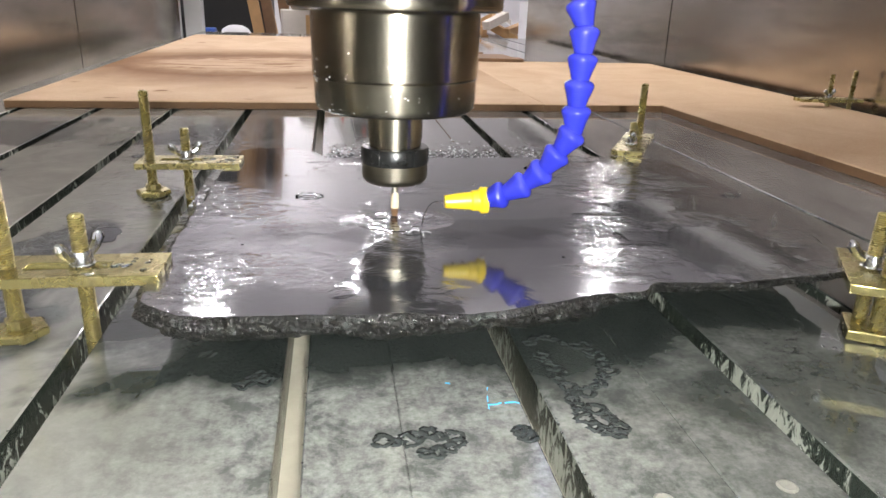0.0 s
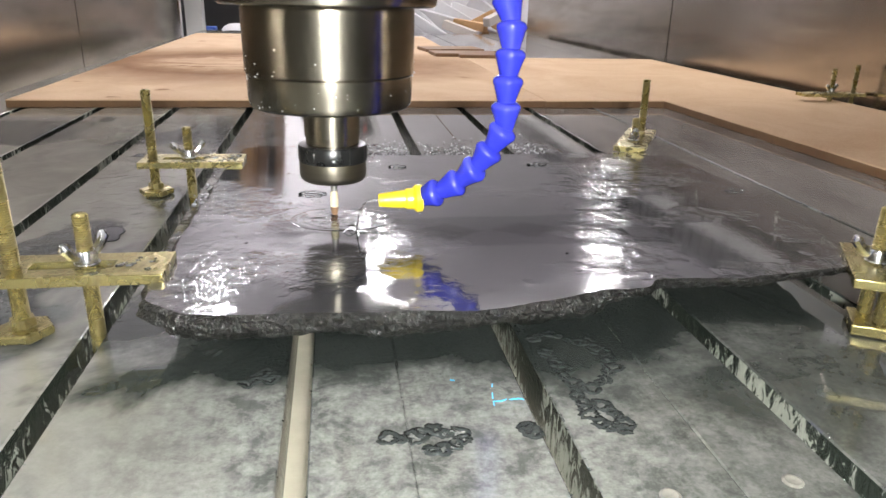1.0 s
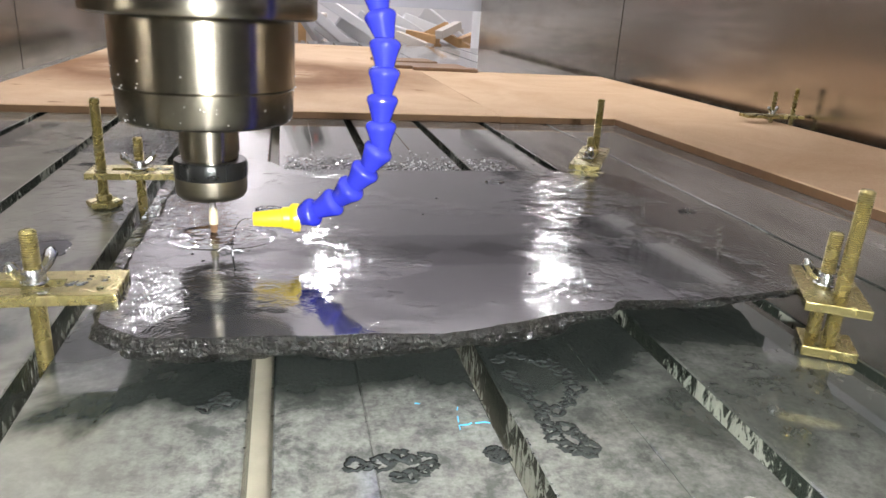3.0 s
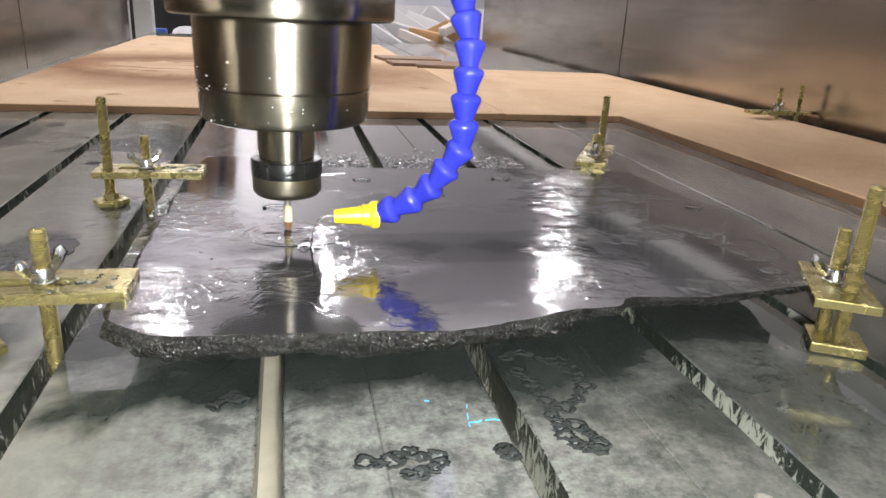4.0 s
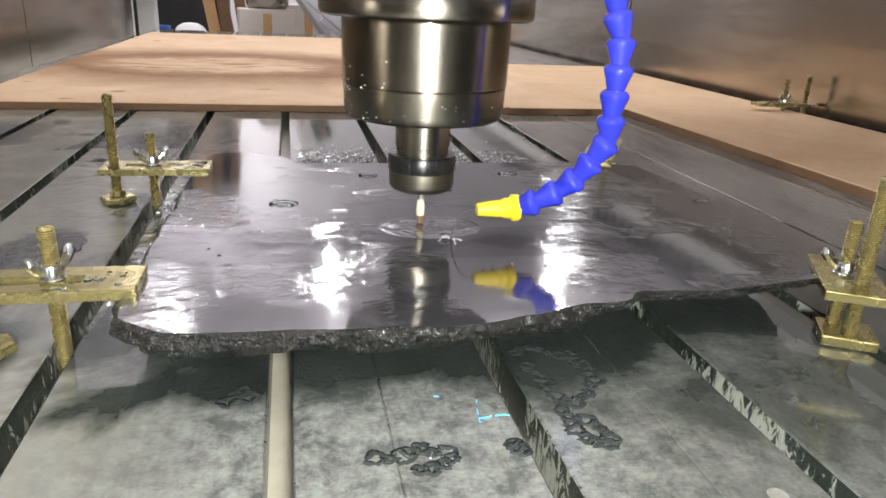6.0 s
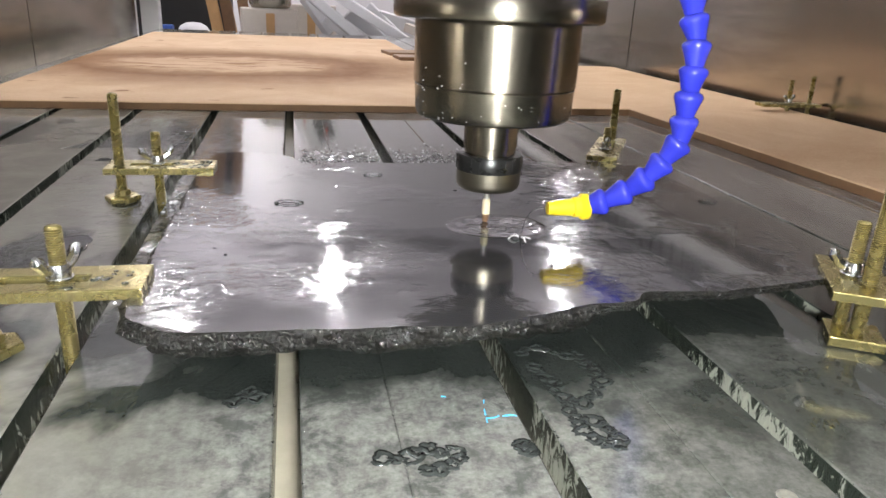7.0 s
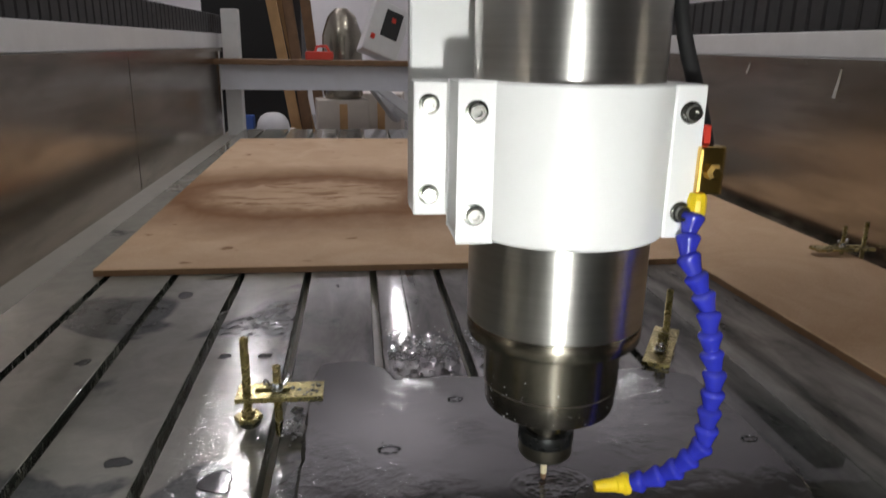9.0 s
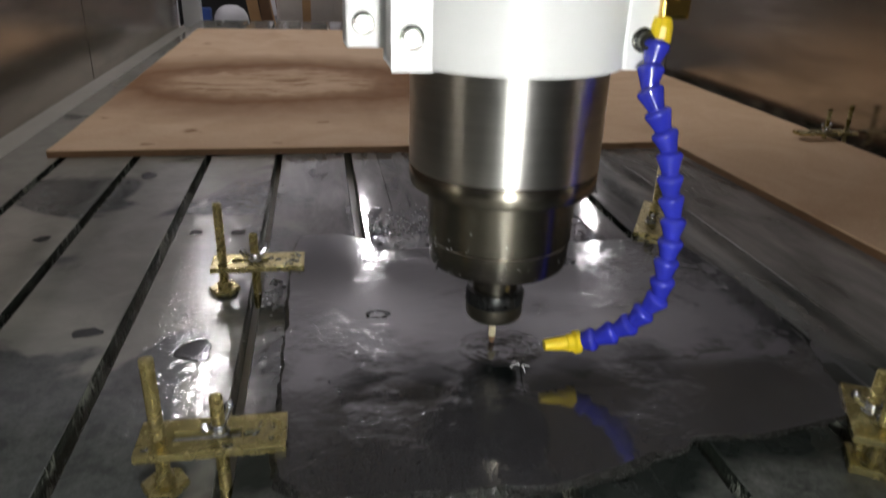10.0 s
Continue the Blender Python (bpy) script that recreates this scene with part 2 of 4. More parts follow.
def mat_board_stained():
    """The same board with one broad oval tide mark, wet brown inside its ring."""
    m = mat_board()
    m.m.name = "stained_fibreboard"
    base = m.p.inputs["Base Color"].links[0].from_socket
    # object origin lies at (-0.057, 1.849); the stain is centred at (-0.14, 1.62)
    shift = m.t.nodes.new("ShaderNodeMapping")
    shift.inputs["Location"].default_value = (0.083 / 0.40, 0.229 / 0.29, 0)
    shift.inputs["Scale"].default_value = (1 / 0.40, 1 / 0.29, 1)
    m.link(m.co, shift.inputs["Vector"])
    wob = m.mix(0.30, shift.outputs[0], m.node("ShaderNodeTexNoise", Scale=7.0, Detail=6.0, Roughness=0.65).outputs["Color"], "LINEAR_LIGHT")
    flat = m.t.nodes.new("ShaderNodeVectorMath")
    flat.operation = "MULTIPLY"
    flat.inputs[1].default_value = (1, 1, 0)
    ln = m.t.nodes.new("ShaderNodeVectorMath")
    ln.operation = "LENGTH"
    m.link(wob, flat.inputs[0]).link(flat.outputs[0], ln.inputs[0])
    away = ln.outputs["Value"]
    ring = m.ramp(m.math("MULTIPLY", away, 0.5), [(0.08, grey(0.15)), (0.23, grey(0.28)), (0.30, grey(0.85)), (0.37, grey(1.0)), (0.50, grey(0.62)), (0.72, grey(0.0))])
    streak = m.noise(1.0, 5, 0.65, vec=m.scaled(7, 26, 1), distort=0.7)
    inner = m.mix(1.0, m.ramp(streak, [(0.47, grey(0)), (0.60, grey(0.85))]), m.ramp(away, [(0.5, grey(1)), (0.8, grey(0.0))]), "MULTIPLY")
    spots = m.ramp(m.noise(1.0, 3, 0.5, vec=m.scaled(14, 22, 1)), [(0.665, grey(0)), (0.70, grey(0.75))])
    wet = m.math("MAXIMUM", m.math("MAXIMUM", ring, inner), spots)
    tone = m.mix(streak, (0.12, 0.050, 0.015), (0.22, 0.105, 0.038))
    m.color(m.mix(wet, base, tone))
    return m.m


def mat_plain(name, col, rough=0.5, var=0.25, scale=40, metal=0.0, **more):
    """Paint or plastic with slight mottling."""
    m = Mat(name, col, rough, metal, **more)
    n = m.noise(scale, 5, 0.65)
    m.color(m.mix(n, tuple(v * (1 - var) for v in col), tuple(min(1, v * (1 + var * 0.6)) for v in col)))
    m.rough(m.mix(n, grey(max(0.02, rough * 0.75)), grey(min(1, rough * 1.25))))
    m.bump(n, 0.06, 0.0008)
    return m.m


def mat_water():
    m = Mat("water", (0.9, 0.95, 0.95), 0.02, 0.0, Transmission_Weight=1.0, IOR=1.33)
    return m.m


def mat_glow(name, col, strength):
    m = Mat(name, (0.8, 0.8, 0.8), 0.4)
    m.p.inputs["Emission Color"].default_value = (*col, 1)
    m.p.inputs["Emission Strength"].default_value = strength
    return m.m


BED = mat_bed()
SLOT_WALL = mat_slot()
SLOT_FLOOR = mat_plain("slot_floor", (0.42, 0.39, 0.31), 0.3, 0.35, 40)
STONE = mat_slab_top().m
EDGE = mat_slab_edge()
STEEL = mat_metal("spindle_steel", (0.63, 0.62, 0.59), 0.31, (3, 3, 260), 0.05, 0.0, 0.7)
STEEL_DARK = mat_metal("nose_steel", (0.31, 0.285, 0.235), 0.25, (3, 3, 260), 0.04, 0.0, 0.5)
SHEET = mat_metal("sheet_steel", (0.49, 0.435, 0.37), 0.24, (2, 2, 60), 0.09, 0.55, 0.0, 0.02, (3, 3, 17))
BRASS = mat_zinc()
GOLD = mat_metal("valve_brass", (0.75, 0.50, 0.14), 0.22, (60, 60, 60), 0.08, 0.2)
BOLT = mat_metal("bolt_steel", (0.27, 0.27, 0.25), 0.28, (80, 80, 80), 0.08, 0.5)
LEDGE = mat_plain("dried_silt", (0.42, 0.40, 0.36), 0.6, 0.3, 9)
LIME = mat_plain("dried_lime", (0.62, 0.61, 0.58), 0.8, 0.4, 120)
ZINC = mat_metal("bright_zinc", (0.72, 0.74, 0.76), 0.22, (80, 80, 80), 0.08)
NUT = mat_plain("black_oxide", (0.035, 0.036, 0.036), 0.28, 0.4, 80, 0.7)
NUT_BROWN = mat_metal("worn_oxide", (0.29, 0.265, 0.21), 0.38, (3, 3, 260), 0.08, 0.15)
BOARD = mat_board().m
BOARD_STAINED = mat_board_stained()
BOARD_EDGE = mat_plain("board_edge", (0.17, 0.09, 0.042), 0.7, 0.35, 120)
# pale base stands in for torch sparkle on froth and drops
FROTH_GLINT = mat_plain("frothy_glint_water", (0.55, 0.56, 0.57), 0.08, 0.3, 300, Coat_Weight=0.6, Coat_Roughness=0.02, Coat_IOR=1.7)
BLUE = mat_plain("blue_plastic", (0.028, 0.036, 0.46), 0.24, 0.2, 60, Coat_Weight=0.5, Coat_Roughness=0.05)
YELLOW = mat_plain("yellow_plastic", (0.85, 0.62, 0.02), 0.32, 0.12, 60)
CERAMIC = mat_plain("cream_tool", (0.70, 0.62, 0.42), 0.4, 0.3, 300)
WHITE = mat_plain("white_paint", (0.87, 0.88, 0.87), 0.35, 0.06, 30)
WHITE_OLD = mat_plain("old_white_paint", (0.66, 0.66, 0.67), 0.5, 0.18, 12)
LAVENDER = mat_plain("pale_grey_paint", (0.60, 0.61, 0.68), 0.45, 0.12, 14)
GANTRY = mat_plain("stained_gantry_paint", (0.50, 0.51, 0.46), 0.22, 0.45, 16, Coat_Weight=0.4)
BLACK = mat_plain("black_rubber", (0.012, 0.012, 0.013), 0.6, 0.4, 40)
RED = mat_plain("red_plastic", (0.65, 0.05, 0.03), 0.4, 0.2, 40)
PINE = mat_plain("bare_wood", (0.46, 0.27, 0.12), 0.6, 0.4, 20)
DARKWOOD = mat_plain("stained_wood", (0.20, 0.11, 0.055), 0.6, 0.45, 25)
SCREW = mat_plain("dull_screw", (0.22, 0.215, 0.185), 0.45, 0.5, 500, 0.3)
CARD = mat_plain("grey_cardboard", (0.52, 0.47, 0.42), 0.8, 0.2, 20)
FOAM = mat_plain("white_foam", (0.60, 0.60, 0.62), 0.7, 0.08, 20)
CONCRETE = mat_plain("concrete", (0.22, 0.21, 0.20), 0.85, 0.35, 6)
# for the unseen south wall, dark so that wet stone and steel reflect dark
DARKWALL = mat_plain("dark_unseen_wall", (0.07, 0.065, 0.06), 0.9, 0.4, 3)
PLASTER = mat_plain("plaster", (0.70, 0.69, 0.70), 0.9, 0.12, 3)
CEIL = mat_plain("ceiling_paint", (0.79, 0.76, 0.80), 0.9, 0.08, 2)
BLUE_DULL = mat_plain("blue_tray_plastic", (0.04, 0.10, 0.38), 0.45, 0.2, 30)
MARKER = mat_plain("cyan_marker", (0.05, 0.40, 0.66), 0.5, 0.2, 300)
WATER = mat_water()
PUDDLE = mat_plain("standing_water", (0.030, 0.034, 0.033), 0.03, 0.2, 200)
CHOP = mat_plain("clouded_water", (0.11, 0.11, 0.115), 0.04, 0.3, 90, IOR=1.6)
TUBE = mat_glow("lamp_tube", (1.0, 0.96, 0.99), 160.0)
# near, east and back tubes are added fill light
FILL_NEAR = mat_glow("fill_tube_near", (0.97, 0.98, 0.95), 60.0)
FILL_EAST = mat_glow("fill_tube_east", (0.97, 0.98, 0.95), 66.0)
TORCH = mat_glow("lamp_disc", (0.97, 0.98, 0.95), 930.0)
FILL_BACK = mat_glow("fill_tube_back", (1.0, 0.97, 0.94), 25.0)


# ---- mesh helpers ----
def part(name, bm, material, parent=None, label="", smooth=None):
    """Link a bmesh as one mesh object, under a thing or a part if one is given."""
    me = bpy.data.meshes.new(name)
    bm.to_mesh(me)
    bm.free()
    for mt in material if isinstance(material, (list, tuple)) else [material]:
        me.materials.append(mt)
    if smooth is not None:
        me.polygons.foreach_set("use_smooth", [True] * len(me.polygons))
        me.set_sharp_from_angle(angle=radians(smooth))
    ob = new(name, me)
    if parent is not None:
        ob.parent = parent
    if label:
        tagged(ob, label)
    return ob


def thing(name, label, category, x=0, y=0, z=0, rz=0, group="", kind=""):
    ob = new(name)
    ob.empty_display_size = 0.02
    ob.matrix_basis = pose(x, y, z, 0, 0, rz)
    return tagged(ob, label, category, group, kind)


def box(x0, y0, z0, x1, y1, z1, bevel=0.0, seg=1, bm=None):
    fresh = bmesh.new()
    bmesh.ops.create_cube(fresh, size=1)
    for v in fresh.verts:
        v.co = ((x0 + x1) / 2 + v.co.x * (x1 - x0), (y0 + y1) / 2 + v.co.y * (y1 - y0), (z0 + z1) / 2 + v.co.z * (z1 - z0))
    if bevel:
        bmesh.ops.bevel(fresh, geom=fresh.edges[:], offset=bevel, segments=seg, affect="EDGES", profile=0.6)
    return joined(bm, fresh)


def joined(bm, fresh):
    if bm is None:
        return fresh
    me = bpy.data.meshes.new("tmp")
    fresh.to_mesh(me)
    fresh.free()
    bm.from_mesh(me)
    bpy.data.meshes.remove(me)
    return bm


def turned(profile, n=32, m=None, bm=None, caps=True):
    """A body of revolution round z from (radius, height) pairs, from the bottom up."""
    fresh = bmesh.new()
    rings = []
    for r, z in profile:
        rings.append([fresh.verts.new((r * math.cos(2 * math.pi * i / n), r * math.sin(2 * math.pi * i / n), z)) for i in range(n)])
    for a, b in zip(rings, rings[1:]):
        for i in range(n):
            fresh.faces.new((a[i], a[(i + 1) % n], b[(i + 1) % n], b[i]))
    if caps:
        fresh.faces.new(rings[0][::-1])
        fresh.faces.new(rings[-1])
    if m is not None:
        fresh.transform(m)
    return joined(bm, fresh)


def tube(points, radius, n=10, bm=None):
    """A round bar along a line of points; radius may be a list."""
    fresh = bmesh.new()
    pts = [Vector(p) for p in points]
    rad = radius if isinstance(radius, (list, tuple)) else [radius] * len(pts)
    rings = []
    for i, p in enumerate(pts):
        d = (pts[min(i + 1, len(pts) - 1)] - pts[max(i - 1, 0)]).normalized()
        side = d.cross(Vector((0, 1, 0)))
        if side.length < 0.05:
            side = d.cross(Vector((1, 0, 0)))
        side.normalize()
        up = side.cross(d)
        rings.append([fresh.verts.new(p + rad[i] * (side * math.cos(2 * math.pi * k / n) + up * math.sin(2 * math.pi * k / n))) for k in range(n)])
    for a, b in zip(rings, rings[1:]):
        for k in range(n):
            fresh.faces.new((a[k], a[(k + 1) % n], b[(k + 1) % n], b[k]))
    fresh.faces.new(rings[0][::-1])
    fresh.faces.new(rings[-1])
    bmesh.ops.recalc_face_normals(fresh, faces=fresh.faces[:])
    return joined(bm, fresh)


def spline(keys, n):
    """n points evenly spread along a smooth line through the keys."""
    k = [Vector(p) for p in keys]
    k = [2 * k[0] - k[1]] + k + [2 * k[-1] - k[-2]]
    dense = []
    for i in range(1, len(k) - 2):
        for s in range(24):
            t = s / 24
            a, b, c, d = k[i - 1:i + 3]
            dense.append(0.5 * (2 * b + (c - a) * t + (2 * a - 5 * b + 4 * c - d) * t * t + (3 * b - a - 3 * c + d) * t ** 3))
    dense.append(k[-2])
    run = [0.0]
    for a, b in zip(dense, dense[1:]):
        run.append(run[-1] + (b - a).length)
    out, j = [], 0
    for i in range(n):
        want = run[-1] * i / (n - 1)
        while j < len(run) - 2 and run[j + 1] < want:
            j += 1
        f = (want - run[j]) / max(1e-9, run[j + 1] - run[j])
        out.append(dense[j].lerp(dense[j + 1], min(1, max(0, f))))
    return out


# ---- the machine bed and its tank ----
PITCH, SLOT = 0.1, 0.0105
BED_Y0, BED_Y1 = -0.35, 3.0


def bed_rail_mesh(x0, x1):
    """One half of a bed profile; its flanks are the slot walls."""
    bm = box(x0, BED_Y0, -0.0235, x1, BED_Y1, 0.0, 0.0007)
    for f in bm.faces:
        f.material_index = 0 if f.normal.z > 0.3 else 1
    return bm


def build_bed():
    bed = thing("machine_bed", "grey aluminium bed with long slots, wet and stained", "bed", kind="structure")
    part("bed_plate", box(-0.482, BED_Y0, -0.05, 0.82, BED_Y1, -0.023, 0.001), SLOT_FLOOR, bed)
    slots = [PITCH * k for k in range(-4, 5)] + [0.6, 0.7]
    edges = [-0.482 - SLOT / 2] + slots + [0.82 + SLOT / 2]
    for a, b in zip(edges, edges[1:]):
        # the two profiles under the slab are two rails each, which meet in a hairline joint
        if not 0 <= a < 0.15:
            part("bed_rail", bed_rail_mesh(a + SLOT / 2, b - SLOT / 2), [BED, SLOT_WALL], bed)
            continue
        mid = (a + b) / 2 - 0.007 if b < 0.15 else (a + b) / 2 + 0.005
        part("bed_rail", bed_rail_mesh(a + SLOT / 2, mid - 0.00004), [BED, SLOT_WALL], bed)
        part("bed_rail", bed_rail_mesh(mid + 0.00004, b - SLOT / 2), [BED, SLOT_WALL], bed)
    for x in slots[8:]:
        part("slot_silt", box(x - SLOT / 2 + 0.0001, BED_Y0, -0.022, x + SLOT / 2 - 0.0001, BED_Y1, -0.0012), BED, bed, "grey silt filling the slot")


def sheet_wall(name, x, side, z0, z1, y0, y1, seams):
    """A splash wall of sheet steel panels with a folded top, one panel between two seams."""
    wall = thing(name, "dull stainless steel splash wall with upright seams", "wall", kind="structure")
    ys = [y0, *seams, y1]
    for a, b in zip(ys, ys[1:]):
        bm = box(x, a + 0.003, z0, x + side * 0.003, b - 0.003, z1, 0.0)
        box(x, a + 0.0015, z1 - 0.001, x - side * 0.014, b - 0.0015, z1 + 0.002, 0.0, bm=bm)
        box(x - side * 0.014, a + 0.0015, z1 - 0.012, x - side * 0.016, b - 0.0015, z1 + 0.002, 0.0, bm=bm)
        bmesh.ops.recalc_face_normals(bm, faces=bm.faces[:])
        part("sheet_panel", bm, SHEET, wall)
    part("seam_strip", box(x + side * 0.003, y0, z0, x + side * 0.006, y1, z1, 0.0), BOLT, wall, "dark backing behind the seams")


def build_tank():
    sheet_wall("wall_west", -0.62, -1, -0.06, 0.315, -0.8, 3.30, [0.9, 2.03])
    sheet_wall("wall_east", 0.86, 1, -0.06, 0.328, -0.8, 3.2, [0.55, 1.81])
    for y, z, h, w in ((1.247, 0.312, 0.052, 0.010), (1.088, 0.316, 0.046, 0.012), (1.56, 0.318, 0.026, 0.008)):
        run = bmesh.new()
        tube([(0, 0, 0), (0, 0.004, -0.5 * h), (0, 0.010, -h)], [w * 0.25, w * 0.4, w * 0.5], 8, bm=run)
        for v in run.verts:
            v.co.x *= 0.08
        ob = part("lime_run", run, LIME, bpy.data.objects["wall_east"], "white dried lime run")
        ob.location = (0.8592, y, z)
    tray = thing("tank_floor", "wet steel tray under the bed edges", "tray", kind="structure")
    part("tray_sheet", box(-0.622, -0.8, -0.066, -0.47, 3.3, -0.058, 0.0), LEDGE, tray, "pale dried silt on the tray")
    part("tray_sheet", box(0.821, -0.8, -0.02, 0.862, 3.2, -0.012, 0.0), SHEET, tray)
    base = thing("machine_base", "plain painted steel base under the bed", "base", kind="structure")
    part("base_box", box(-0.745, -0.78, -0.80, 0.955, 3.38, -0.068, 0.004), WHITE_OLD, base)
    for x0, x1, z1 in ((-0.73, -0.628, 0.3145), (0.870, 0.94, 0.3275)):
        part("base_side", box(x0, -0.78, -0.067, x1, 3.38, z1, 0.002), WHITE_OLD, base)
    for name, x0, x1, z0, z1 in (("side_rail", -0.74, -0.624, 0.318, 0.378), ("side_rail", 0.868, 0.95, 0.331, 0.380)):
        rail = thing(name, "white painted steel side rail of the machine", "rail", kind="structure")
        part("rail_beam", box(x0, -0.8, z0, x1, 3.5, z1, 0.002), WHITE_OLD, rail)
        for y0, y1 in ((-0.8, 0.55), (1.15, 3.5)):
            bm = bmesh.new()
            for k in range(int((y1 - y0) / 0.05)):
                box(x0 + 0.008, y0 + 0.05 * k, z1, x1 - 0.008, y0 + 0.05 * k + 0.046, z1 + 0.082, 0.004, bm=bm)
            box(x0 + 0.014, y0, z1, x1 - 0.014, y1, z1 + 0.076, bm=bm)
            part("bellows", bm, BLACK, rail, "black folded rubber rail cover")


# ---- boards that lie on the bed ----
def board(corners, material, label, h=0.0108):
    """A flat sheet with slightly ragged saw-cut edges, from its corners in turn (anticlockwise)."""
    cx = sum(p[0] for p in corners) / len(corners)
    cy = sum(p[1] for p in corners) / len(corners)
    ob = thing("fibreboard_sheet", label, "board", cx, cy, 0, 0, "boards on the bed")
    bm = bmesh.new()
    rnd = random.Random(int(1000 * (cx + cy)))
    loop, n = [], 40
    for (ax, ay), (bx, by) in zip(corners, corners[1:] + corners[:1]):
        inward = Vector((-(by - ay), bx - ax)).normalized() * 0.0012
        for i in range(n):
            t = i / n
            u, v = ax + (bx - ax) * t - cx + rnd.uniform(-1, 1) * 0.0005, ay + (by - ay) * t - cy + rnd.uniform(-1, 1) * 0.0005
            loop.append((u, v, inward))
    low = [bm.verts.new((u, v, 0.0005)) for u, v, w in loop]
    mid = [bm.verts.new((u, v, h - 0.0012)) for u, v, w in loop]
    top = [bm.verts.new((u + w.x, v + w.y, h)) for u, v, w in loop]
    for p, q in ((low, mid), (mid, top)):
        for i in range(len(p)):
            j = (i + 1) % len(p)
            bm.faces.new((p[i], p[j], q[j], q[i])).material_index = 1 if q is mid else 0
    bm.faces.new(top)
    bm.faces.new(low[::-1])
    part("sheet", bm, [material, BOARD_EDGE], ob)
    return ob


def build_boards():
    board([(-0.419, 1.080), (0.33, 1.080), (0.33, 2.62), (-0.440, 2.62)], BOARD_STAINED, "tan fibreboard sheet with a broad brown water stain")
    board([(0.3302, 1.078), (0.518, 1.080), (0.538, 0.60), (0.556, 0.10), (0.815, 0.10), (0.815, 1.80), (0.3302, 1.80)], BOARD, "tan angled fibreboard sheet beside the steel wall")
    for x, y, w, d, rz, z in ((0.36, 1.86, 0.20, 0.09, 4, 0.0108), (0.40, 1.80, 0.16, 0.05, -3, 0.0108), (0.33, 2.0, 0.16, 0.10, 8, 0.0108)):
        plank = thing("wood_scrap", "thin dark weathered wood scrap on the boards", "wood scrap", x, y, z, rz, "wood scraps")
        bm = box(-w / 2, -d / 2, 0, w / 2, d / 2, 0.008, 0.001)
        part("plank", bm, DARKWOOD, plank)


# ---- the stone slab ----
SLAB_KEYS = [(-0.066, 0.343), (-0.045, 0.328), (-0.003, 0.324), (0.041, 0.322), (0.078, 0.321), (0.121, 0.331), (0.139, 0.337), (0.163, 0.338), (0.172, 0.348), (0.215, 0.346), (0.262, 0.352), (0.279, 0.356), (0.293, 0.378), (0.313, 0.45), (0.318, 0.55), (0.312, 0.63), (0.28, 0.655), (0.165, 0.650), (0.012, 0.652), (0.0, 0.68), (-0.02, 0.700), (-0.06, 0.695), (-0.067, 0.66), (-0.067, 0.50), (-0.068, 0.37), (-0.066, 0.343)]


def slab_z(y):
    return 0.032 - 0.006 * (y - 0.33) / 0.31


